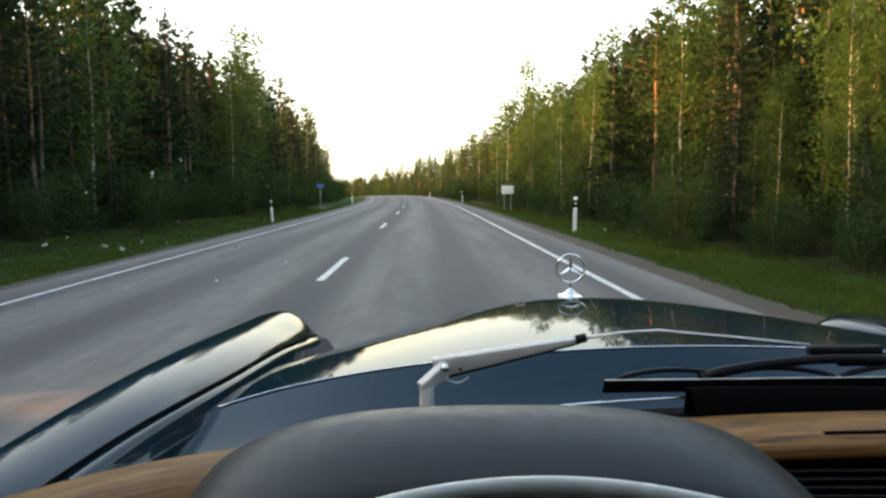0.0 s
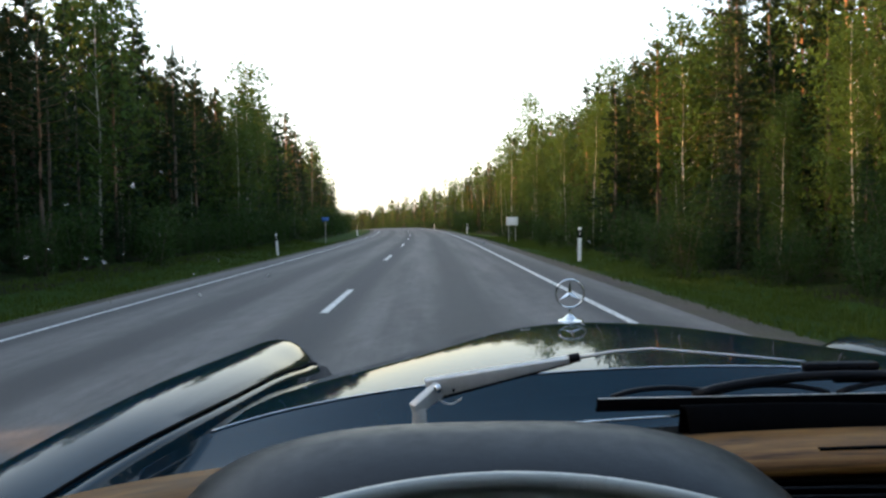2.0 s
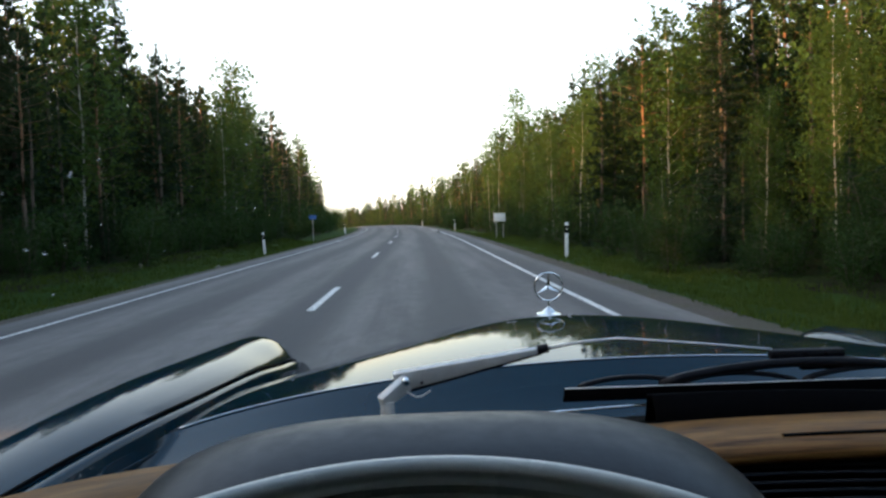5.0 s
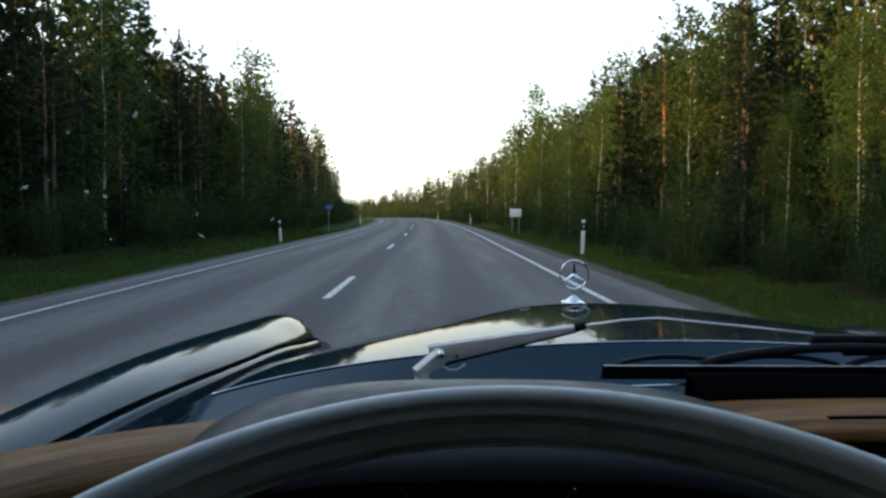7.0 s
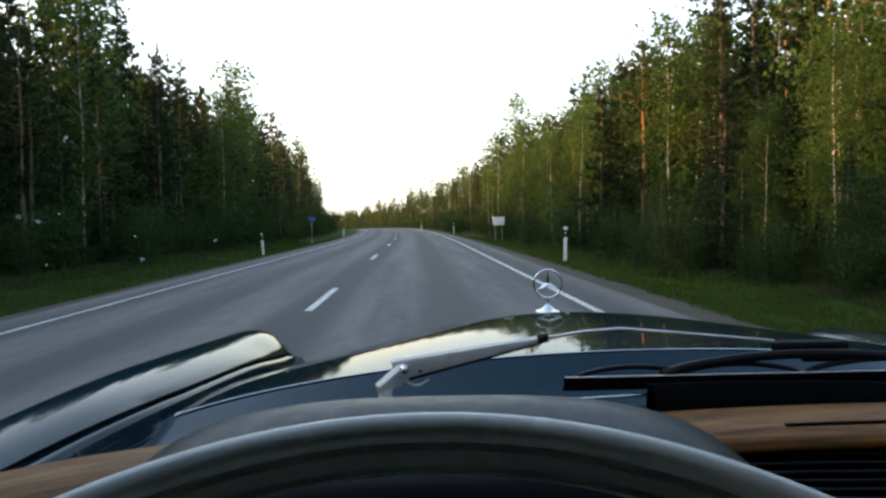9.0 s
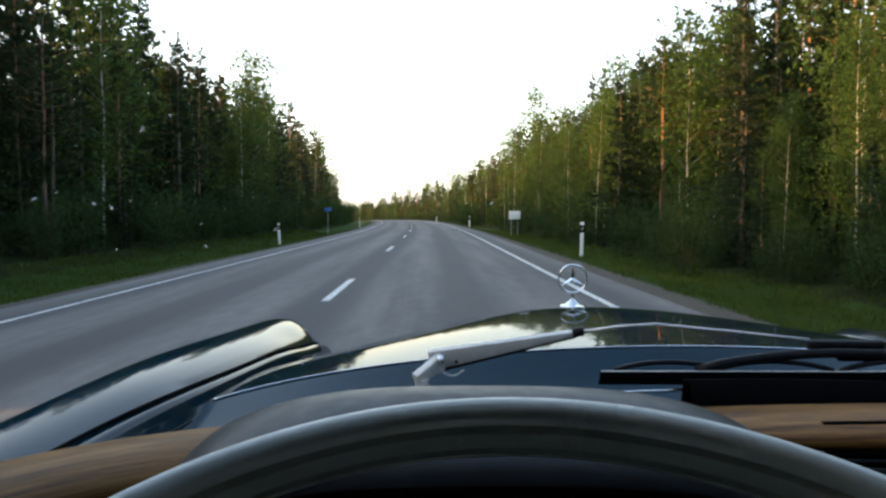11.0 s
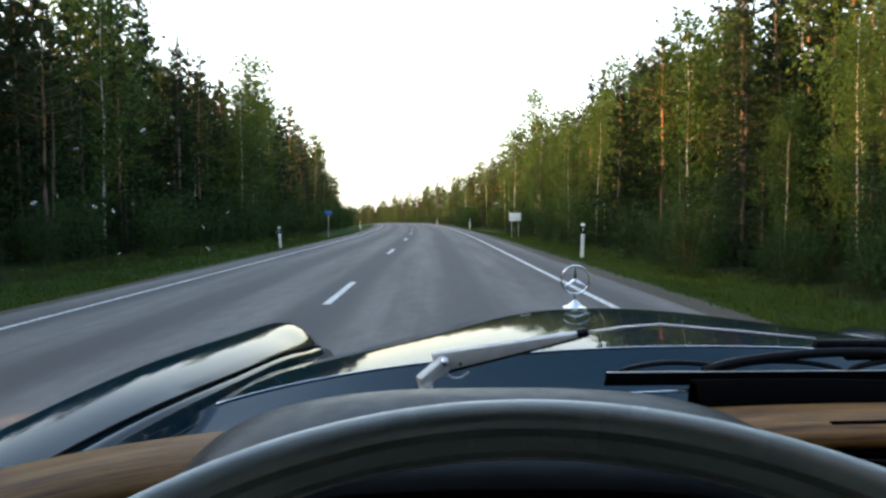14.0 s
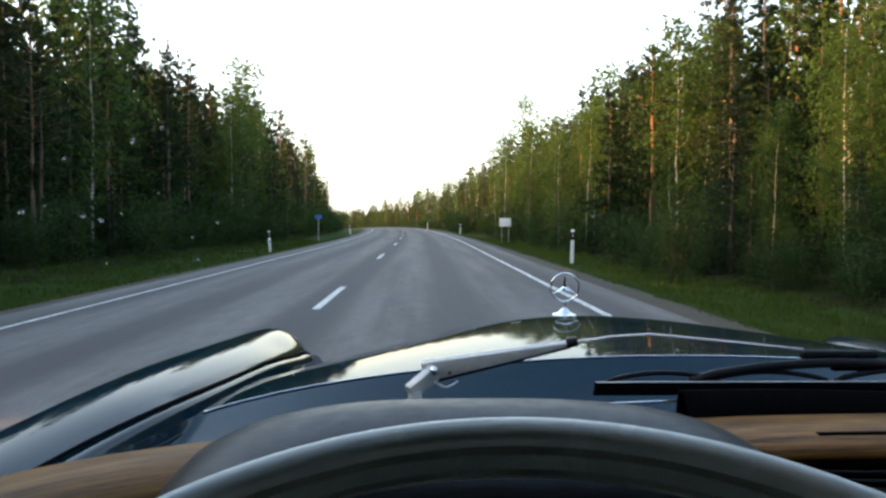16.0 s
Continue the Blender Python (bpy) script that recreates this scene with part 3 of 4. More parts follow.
def build_woods():
    verts, faces, slots, mats, base = [], [], [], [], 0
    for mat, vs, fs, count in WOODS.values():
        verts.append(np.concatenate(vs))
        faces.extend(tuple(base + q for q in f) for f in fs)
        slots.extend([len(mats)] * len(fs))
        mats.append(mat)
        base += count
    ob = link("far_woods", np.concatenate(verts).tolist(), faces, mats)
    ob.data.polygons.foreach_set("material_index", slots)
    tagged(ob, "dense mixed wood of pine, spruce and birch", "woods", kind="stuff")


def forest(side, rng):
    """Rows of trees from the verge inwards, along one side of the road."""
    edge = 8.6 if side > 0 else -10.4
    y0 = -36.0
    while y0 < 430:
        # rows short of y = 5 are out of view, added for shade and reflections
        behind = y0 < 5
        near = 5 <= y0 < 60
        step = 3.4 if behind else 1.9 if near else 2.3 if y0 < 140 else 4.2
        deep = 9 if behind else (18 if side < 0 else 15) if near else 11 if y0 < 140 else 7
        gap = 2.4 if behind else 2.0 if near else 2.5 if y0 < 140 else 3.3
        tall = 1.30 if side < 0 else 1.08 if 18 < y0 < 90 else 1.0
        inward = 0.0
        while inward < deep:
            yy = y0 + rng.uniform(-0.5, 0.5) * step
            d = edge + side * (inward + rng.uniform(-0.35, 0.6) * gap)
            if inward < 1.2:
                kind = "bush"
                height = rng.uniform(2.2, 4.4) if side < 0 else rng.uniform(1.6, 3.6)
            elif inward < 4.2:
                kind = rng.choices(["birch", "spruce", "pine", "bush"], [3, 4, 2, 4] if side < 0 else [5, 3, 2, 2])[0]
                height = rng.uniform(6.0, 9.5) * tall if kind != "bush" else rng.uniform(2.6, 4.6)
            else:
                kind = rng.choices(["birch", "spruce", "pine"], [2.2, 3.5, 4.5] if side > 0 else [1.5, 5, 4.5])[0]
                height = rng.uniform(9.0 if inward < 9 else 5.0, 12.5) * tall
            if kind == "pine" and side > 0 and y0 < 26 and inward < 4.2:
                kind = "birch"
            if rng.random() < (0.6 if inward < 1.2 and side > 0 else 0.93) and not (behind and kind == "bush"):
                variant, place, turn = rng.randrange(4), spot(yy, d, -0.05), rng.uniform(0, 6.28)
                if y0 >= 130 or behind or inward > 9.5 or (kind == "bush" and y0 > 80):
                    plant_far(kind, variant % 3, place, height, turn, 3 if behind and kind != "bush" else 0)
                else:
                    detail = 2 if 5 <= y0 < 24 and inward < 4.6 else 1 if 5 <= y0 < 75 and inward < 6.5 else 0
                    plant(kind, variant, detail, place, height, turn)
            inward += gap
        y0 += step


forest(1, random.Random(21))
forest(-1, random.Random(22))
# low shrubs along the foot of the wood
rng = random.Random(24)
for side, edge in ((1, 8.9), (-1, -10.6)):
    for i in range(34):
        y = 6 + i * 1.25 + rng.uniform(-0.5, 0.5)
        plant("bush", rng.randrange(4), 1, spot(y, edge + side * rng.uniform(0, 4.5), -0.05), rng.uniform(0.9, 1.8), rng.uniform(0, 6.28))
# thicket of bushes and knee-high spruces that hides the ground under the trees
rng = random.Random(27)
for side, edge, count in ((1, 9.3, 46), (-1, -11.2, 30)):
    for i in range(count):
        y = 5.5 + i * 0.85 + rng.uniform(-0.4, 0.4)
        kind = rng.choices(["bush", "spruce"], [3, 2])[0]
        plant(kind, rng.randrange(4), 1, spot(y, edge + side * rng.uniform(0, 5.0), -0.05), rng.uniform(1.4, 2.6) if kind == "bush" else rng.uniform(1.8, 4.2), rng.uniform(0, 6.28))
rng = random.Random(28)
for i in range(30):
    plant("bush", rng.randrange(4), 1, spot(8 + i * 0.75, rng.uniform(9.7, 12.2), -0.05), rng.uniform(1.0, 1.9), rng.uniform(0, 6.28))
# young spruces close behind the wood's edge; the row at -11.5 is added against low sun
rng = random.Random(25)
for side, edge, first, step, count in ((1, 14.5, 4, 1.9, 42), (-1, -15.5, 4, 1.7, 68), (-1, -11.5, -3, 0.8, 40)):
    for i in range(count):
        y = first + i * step + rng.uniform(-0.5, 0.5)
        plant_far("spruce", rng.randrange(3), spot(y, edge + side * rng.uniform(0, 8), -0.05), rng.uniform(4.5, 9.0), rng.uniform(0, 6.28))
# unseen close-set spruces added beside and behind the car to block low sun
rng = random.Random(29)
for _ in range(60):
    plant_far("spruce", rng.randrange(3), spot(rng.uniform(-16, 12), -rng.uniform(11.5, 24), -0.05), rng.uniform(8, 13), rng.uniform(0, 6.28))
# coarse, mostly hidden trees added deep in the wood to block sky and low sun
rng = random.Random(26)
for side, first, last in ((1, 17.0, 46.0), (-1, -21.0, -52.0)):
    y = -30.0
    while y < 430:
        d = abs(first)
        while d < abs(last):
            kind = rng.choices(["spruce", "pine", "birch"], [6, 2, 1])[0]
            height = rng.uniform(7.5, 12.0) * (1.25 if side < 0 else 1.0)
            plant_far(kind, rng.randrange(3), spot(y + rng.uniform(-1.6, 1.6), side * (d + rng.uniform(-1.6, 1.6)), -0.05), height, rng.uniform(0, 6.28), 3)
            d += 4.1 if y < 120 else 6.6
        y += 3.8 if y < 120 else 7.0
# the wood that closes the view where the road has swung out of sight
rng = random.Random(23)
for _ in range(520):
    y = rng.uniform(438, 520)
    kind = rng.choices(["birch", "spruce", "pine"], [4, 4, 2])[0]
    place = Vector((rng.uniform(-190, 20), y, ground_z(40) + fall(y) - 0.05))
    plant_far(kind, rng.randrange(3), place, rng.uniform(8, 13), rng.uniform(0, 6.28), 3)
build_woods()


def verge_grass():
    rng = random.Random(8)
    verts, faces = [], []
    for side, d0, d1 in ((1, 4.95, 9.2), (-1, -10.8, -5.05)):
        for _ in range(12500):
            y = 4.5 + 62 * rng.random() ** 1.6
            d = rng.uniform(d0, d1)
            if abs(d) < 5.4 and rng.random() < 0.45 + 0.5 * math.sin(y * 1.7) * math.sin(y * 0.61):
                continue
            c = spot(y, d)
            tall = rng.uniform(0.04, 0.12) * (1.5 if abs(d) > 7 else 1.0)
            for _ in range(3):
                a, lean = rng.uniform(0, 6.28), rng.uniform(0.1, 0.6)
                w = Vector((math.cos(a), math.sin(a), 0))
                s = Vector((-w.y, w.x, 0)) * rng.uniform(0.006, 0.014) * (1 + y / 25)
                base = len(verts)
                o = c + Vector((rng.gauss(0, 0.07), rng.gauss(0, 0.07), -0.02))
                verts.extend((o - s, o + s, o + w * tall * lean + Vector((0, 0, tall))))
                faces.append((base, base + 1, base + 2))
    ob = link("verge_grass", verts, faces, GRASS_BLADES)
    tagged(ob, "short green grass growing on the road verges", "grass", kind="stuff")


verge_grass()


# ---- roadside things ----
def reflector_post(y, d, lean, label):
    ob = thing("reflector_post", label, "roadside post", "reflector posts")
    ob.matrix_basis = Matrix.Translation(spot(y, d)) @ Matrix.Rotation(lean, 4, "Y")
    part("post", box_bm((0.11, 0.045, 1.15), (0, 0, 0.475), 0.012), WHITE_PLASTIC, ob)
    part("cap", box_bm((0.112, 0.047, 0.035), (0, 0, 1.06), 0.012), WHITE_PLASTIC, ob)
    part("black_band", box_bm((0.116, 0.051, 0.25), (0, 0, 0.87), 0.008), BLACK_PLASTIC, ob, "black band round the post")
    part("reflector", box_bm((0.034, 0.012, 0.09), (0, -0.03, 0.88), 0.004), REFLECTOR, ob, "small pale reflector")
    return ob


for y, d, lean in ((21.5, 5.9, 0.02), (72.0, 5.9, -0.01), (122.0, 5.9, 0.0)):
    reflector_post(y, d, lean, "white plastic reflector post with black band in the grass")
for y, d, lean in ((34.0, -6.0, -0.06), (84.0, -6.0, -0.03)):
    reflector_post(y, d, lean, "leaning white plastic reflector post with black band")


def road_sign(y, d, size, high, mat, label, legs):
    ob = thing("road_sign", label, "road sign", at=spot(y, d))
    for x in legs:
        part("post", rod_bm((x, 0, -0.3), (x, 0, high + size[1]), 0.03), ZINC, ob)
    part("panel", box_bm((size[0], 0.012, size[1]), (0, -0.04, high + size[1] / 2), 0.004), mat, ob)
    for z in (0.25, 0.75):
        part("clamp", box_bm((size[0] * 0.8, 0.02, 0.04), (0, -0.024, high + size[1] * z), 0.004), ZINC, ob)
    return ob


road_sign(52.0, 7.6, (0.85, 0.6), 1.25, SIGN_WHITE, "blank white rectangular road sign on two steel posts", (-0.25, 0.25))
road_sign(64.0, -7.6, (0.62, 0.34), 2.1, SIGN_BLUE, "small blue bus stop sign on a steel post", (0.0,))


# ---- the car ----
car = thing("car", "vintage dark blue saloon car standing in its lane", "car")
ROW = np.linspace

bonnet_top = curve_through([0.85, 1.0, 1.3, 1.6, 1.85, 1.98, 2.07], [0.888, 0.887, 0.883, 0.866, 0.832, 0.79, 0.72])
bonnet_crown = curve_through([0.85, 1.0, 1.3, 1.6, 1.85, 2.07], [0.135, 0.14, 0.20, 0.32, 0.38, 0.42])
BONNET_HALF = 0.70
bonnet_half = curve_through([0.5, 0.75, 0.93, 1.16, 1.6, 1.9, 2.07], [0.735, 0.72, 0.70, 0.69, 0.662, 0.645, 0.63])


def bonnet_z(x, y):
    return bonnet_top(y) - bonnet_crown(y) * (0.88 if x > 0 else 1.0) * x * x


def bonnet_rear(x):
    return 1.0 - 0.068 * min(1.0, abs(x) / BONNET_HALF) ** 8


def screen_y(x, z=0.86):
    return 0.77 - 0.38 * x * x - (z - 0.86) * 0.85


def cowl_foot(x):
    return 0.858 - 0.05 * x * x


def build_bonnet():
    rows = []
    for v in ROW(0, 1, 34):
        row = []
        for u in np.sin(ROW(-1, 1, 61) * 1.35) / math.sin(1.35):
            rear = bonnet_rear(BONNET_HALF * u)
            y = rear + (2.07 - rear) * v
            x = bonnet_half(y) * u
            z = bonnet_z(x, y)
            if abs(u) > 0.999:
                z -= 0.008
            row.append((x, y, z))
        rows.append(row)
    # the nose turns down over the grille
    for drop, out in ((0.05, 0.02), (0.14, 0.035), (0.3, 0.03)):
        rows.append([(p[0], p[1] + out, p[2] - drop) for p in rows[33]])
    v, f = grid(rows)
    thick(link("bonnet", v, f, CAR, car, "glossy dark curved bonnet", smooth=True), 0.008, -1)


def cowl_front(x):
    """Where the scuttle meets the bonnet and, at its ends, runs back beside the wing."""
    over = max(0.0, (abs(x) - BONNET_HALF) / 0.022)
    return bonnet_rear(min(abs(x), BONNET_HALF)) - 0.003 - 0.17 * over**1.3


def build_cowl():
    rows = []
    for v in ROW(0, 1, 14):
        row = []
        for x in 0.722 * np.sin(ROW(-1, 1, 81) * 1.4) / math.sin(1.4):
            xe = min(abs(x), BONNET_HALF)
            ya, za = cowl_front(x), bonnet_z(math.copysign(xe, x), bonnet_rear(xe)) - 0.003 + 0.5 * max(0, abs(x) - BONNET_HALF)
            yb, zb = screen_y(x) - 0.01, 0.816 - 0.05 * x * x
            row.append((x, ya + (yb - ya) * v, za + (zb - za) * v - 0.013 * math.sin(math.pi * v)))
        rows.append(row)
    v, f = grid(rows)
    thick(link("cowl", v, [tuple(reversed(q)) for q in f], CAR, car, "dark blue scuttle panel below the windscreen", smooth=True), 0.006, -1)
    pts = [(x, cowl_front(x) + 0.002, bonnet_z(min(max(x, -BONNET_HALF), BONNET_HALF), bonnet_rear(min(abs(x), BONNET_HALF))) - 0.001 + 0.5 * max(0, abs(x) - BONNET_HALF)) for x in ROW(-0.70, 0.70, 80)]
    link("scuttle_trim", *tube(pts, 0.0013, 6), CHROME, car, "thin bright strip between bonnet and scuttle", smooth=True)


wing_bead = curve_through([-0.3, 0.6, 0.75, 0.87, 1.1, 1.5, 1.65, 1.9, 2.04], [0.845, 0.848, 0.846, 0.843, 0.826, 0.785, 0.763, 0.715, 0.64])
bead_x = curve_through([-0.3, 0.6, 0.75, 0.87, 1.1, 1.5, 1.95], [0.770, 0.765, 0.752, 0.735, 0.717, 0.706, 0.697])
wing_crest = curve_through([-0.3, 0.4, 0.75, 0.85, 1.02, 1.27, 1.65, 1.9, 2.05], [0.856, 0.857, 0.857, 0.857, 0.853, 0.839, 0.811, 0.791, 0.775])


def build_wing(side):
    ys = list(ROW(0.30, 1.88, 32)) + list(1.88 + 0.15 * np.sin(ROW(0, math.pi / 2, 14))[1:])
    rows = []
    for y in ys:
        t = max(0.0, (y - 1.88) / 0.15)
        shrink = math.sqrt(max(0.0, 1 - t * t))
        crest = wing_crest(y) + (-0.020 if side > 0 else 0.004)
        bead = wing_bead(min(y, 1.95))
        low = 0.56
        bx, rise = bead_x(y), crest - bead
        section = [(0.0, bead - 0.004), (0.01, bead + 0.001), (0.12, bead + 0.40 * rise), (0.26, bead + 0.72 * rise), (0.42, bead + 0.93 * rise), (0.58, crest),
                   (0.72, crest - 0.002), (0.84, crest - 0.010), (0.92, crest - 0.024), (0.975, crest - 0.055), (1.0, crest - 0.12), (1.0, low)]
        section = [(bx + (0.888 - bx) * u, z) for u, z in section]
        row = []
        for x, z in section:
            cx, cz = 0.785, 0.62
            if t > 0:
                x, z = cx + (x - cx) * (0.86 + 0.14 * shrink), cz + (z - cz) * shrink if z > cz else z
            row.append((side * x, y, z))
        rows.append(row)
    v, f = grid(rows)
    if side < 0:
        f = [tuple(reversed(q)) for q in f]
    ob = thick(link("front_wing", v, f, CAR, car, "rounded glossy dark front wing", smooth=True), 0.005, -1)
    # the strip between bonnet and wing, and its dark piping
    rows = []
    for y in ROW(0.62, 1.93, 40):
        inner = bonnet_half(y) - 0.004
        zb = bonnet_z(side * inner, max(y, 0.93)) - 0.010 + 0.08 * max(0, 0.93 - y)
        zp, bx = wing_bead(min(y, 1.95)) - 0.003, bead_x(y)
        rows.append([(side * (inner + (bx - inner) * u), y, zb + (zp - zb) * h) for u, h in ((0, -0.2), (0.12, -0.2), (0.28, 0.12), (0.42, 0.66), (0.55, 0.93), (0.75, 0.985), (1.0, 1.0))])
    v, f = grid(rows)
    if side < 0:
        f = [tuple(reversed(q)) for q in f]
    thick(link("inner_wing", v, f, CAR, car, smooth=True), 0.004, -1)
    pts = [(side * bead_x(y), y, wing_bead(min(y, 1.95)) + 0.0005) for y in ROW(0.5, 1.94, 40)]
    link("wing_piping", *tube(pts, 0.0022, 6), RUBBER, car, "black rubber piping along the wing joint", smooth=True)
    # headlamp in the blunt end of the wing
    bm = bmesh.new()
    bmesh.ops.create_uvsphere(bm, u_segments=20, v_segments=10, radius=0.095, matrix=Matrix.Translation((side * 0.785, 1.99, 0.60)) @ Matrix.Diagonal((1, 0.55, 1, 1)))
    lamp = part("headlamp", bm, REFLECTOR, car, "round headlamp glass")
    v, f = tube([(side * 0.785 + 0.1 * math.cos(a), 2.0, 0.60 + 0.1 * math.sin(a)) for a in ROW(0, 2 * math.pi, 33)[:-1]], 0.008, 6, True)
    link("lamp_ring", v, f, CHROME, lamp, "chrome lamp ring", smooth=True)


def build_ornament():
    top = part("ornament", rod_bm((0, 1.85, 0.828), (0, 1.85, 0.843), 0.012, 0.009), CHROME, car, "chrome bonnet ornament on a small foot")
    bm = bmesh.new()
    bmesh.ops.create_uvsphere(bm, u_segments=20, v_segments=10, radius=1, matrix=Matrix.Translation((0, 1.845, 0.838)) @ Matrix.Diagonal((0.035, 0.045, 0.0055, 1)))
    part("foot", bm, CHROME, top)
    part("neck", rod_bm((0, 1.85, 0.854), (0, 1.85, 0.8735), 0.004, 0.002, 14, rod_bm((0, 1.85, 0.839), (0, 1.85, 0.857), 0.024, 0.004, 14)), CHROME, top)
    ring = [(0.0385 * math.cos(a), 1.85, 0.912 + 0.0385 * math.sin(a)) for a in ROW(0, 2 * math.pi, 49)[:-1]]
    link("ring", *tube(ring, 0.0026, 8, True), CHROME, top, smooth=True)
    for k in range(3):
        a = math.pi / 2 + k * 2 * math.pi / 3
        out = Vector((math.cos(a), 0, math.sin(a)))
        side = Vector((-out.z, 0, out.x))
        o = Vector((0, 1.85, 0.912))
        verts = [o + side * 0.006, o - side * 0.006, o + out * 0.038, o + Vector((0, -0.004, 0)), o + Vector((0, 0.004, 0)), o - out * 0.006]
        faces = [(0, 2, 3), (2, 1, 3), (2, 0, 4), (1, 2, 4), (0, 3, 5), (3, 1, 5), (1, 4, 5), (4, 0, 5)]
        link("spoke", verts, faces, CHROME, top)


def build_wiper():
    arm = part("wiper", rod_bm((-0.398, 0.836, 0.82), (-0.398, 0.836, 0.872), 0.010, 0.009, 16), STEEL, car, "windscreen wiper with satin metal arm and black blade")
    # knuckle: a folded metal shoe from the shaft up to the hinge
    def plate(name, a, b, wa, wb, deep, mat=STEEL, label=""):
        a, b = Vector(a), Vector(b)
        way = (b - a).normalized()
        up = Vector((0, -0.35, 0.94))
        up = (up - way * up.dot(way)).normalized()
        out = way.cross(up)
        verts = []
        for p, w in ((a, wa), (b, wb)):
            for s in (-0.5, 0.5):
                for o in (-0.5, 0.5):
                    verts.append(p + up * w * s + out * deep * o)
        faces = [(0, 1, 3, 2), (4, 6, 7, 5), (0, 4, 5, 1), (2, 3, 7, 6), (0, 2, 6, 4), (1, 5, 7, 3)]
        bm = bmesh.new()
        vs = [bm.verts.new(p) for p in verts]
        for q in faces:
            bm.faces.new([vs[i] for i in q])
        bmesh.ops.recalc_face_normals(bm, faces=bm.faces)
        bmesh.ops.bevel(bm, geom=list(bm.edges), offset=0.0015, segments=2, profile=0.5, affect="EDGES")
        return part(name, bm, mat, arm, label)

    plate("knuckle", (-0.406, 0.830, 0.872), (-0.372, 0.853, 0.893), 0.018, 0.025, 0.011)
    plate("arm", (-0.388, 0.857, 0.8925), (-0.194, 0.847, 0.932), 0.030, 0.0065, 0.009, STEEL, "tapered satin metal wiper arm")
    plate("arm_channel", (-0.385, 0.861, 0.877), (-0.194, 0.850, 0.9275), 0.005, 0.004, 0.008, BLACK_METAL, "dark underside of the wiper arm")
    dome = rod_bm((-0.374, 0.842, 0.8965), (-0.374, 0.868, 0.890), 0.0062, 0.0062, 16)
    bmesh.ops.create_uvsphere(dome, u_segments=14, v_segments=8, radius=0.0060, matrix=Matrix.Translation((-0.374, 0.842, 0.8965)))
    part("hinge_pin", dome, CHROME, arm, "domed chrome hinge pin")
    part("rivet", rod_bm((-0.353, 0.845, 0.893), (-0.353, 0.858, 0.890), 0.0022, 0.0022, 8), BLACK_METAL, arm)
    link("spring", *tube([(-0.374 + 0.032 * s, 0.848, 0.882 - 0.008 * math.sin(math.pi * s)) for s in ROW(0, 1, 10)], 0.0012, 6), STEEL, arm, smooth=True)
    part("sleeve", rod_bm((-0.200, 0.847, 0.931), (-0.186, 0.845, 0.934), 0.0062, 0.0062, 12), BLACK_METAL, arm)
    link("rod", *tube([(-0.194, 0.846, 0.932), (-0.14, 0.842, 0.941), (-0.096, 0.83, 0.946), (0.0, 0.815, 0.939), (0.089, 0.80, 0.9315)], [0.0026, 0.0020, 0.0017, 0.0016, 0.0016], 8), STEEL, arm, smooth=True)
    blade = part("blade", box_bm((0.50, 0.006, 0.015), (0.066, 0.760, 0.893), 0.002), RUBBER, arm, "black wiper blade with rubber lip")
    part("lip", box_bm((0.50, 0.004, 0.006), (0.066, 0.766, 0.8855), 0.001), RUBBER, blade)
    part("backing_strip", box_bm((0.498, 0.003, 0.0009), (0.066, 0.758, 0.9005), 0.0005), STEEL, blade, "thin steel backing strip")
    for x0, x1, z, r in ((-0.165, -0.03, 0.9075, 0.0032), (-0.045, 0.10, 0.9085, 0.0032), (-0.066, 0.30, 0.919, 0.0060), (0.11, 0.31, 0.911, 0.0035)):
        pts = [(x0 + (x1 - x0) * s, 0.764 + 0.008 * math.sin(math.pi * s), 0.900 + (z - 0.899) * math.sin(math.pi * s) ** 0.7) for s in ROW(0, 1, 14)]
        link("bow", *tube(pts, r, 6), BLACK_METAL, blade, smooth=True)
    part("yoke", box_bm((0.075, 0.012, 0.016), (0.150, 0.782, 0.9155), 0.006), BLACK_METAL, blade)
    part("clip", box_bm((0.095, 0.014, 0.013), (0.128, 0.79, 0.9265), 0.005), BLACK_METAL, blade, "black clip that joins arm and blade")
    # black pegs that stand in for the two dark holes in the clip
    for x in (0.122, 0.148):
        part("rivet", rod_bm((x, 0.7815, 0.927), (x, 0.785, 0.926), 0.0020, 0.0020, 8), RUBBER, blade)


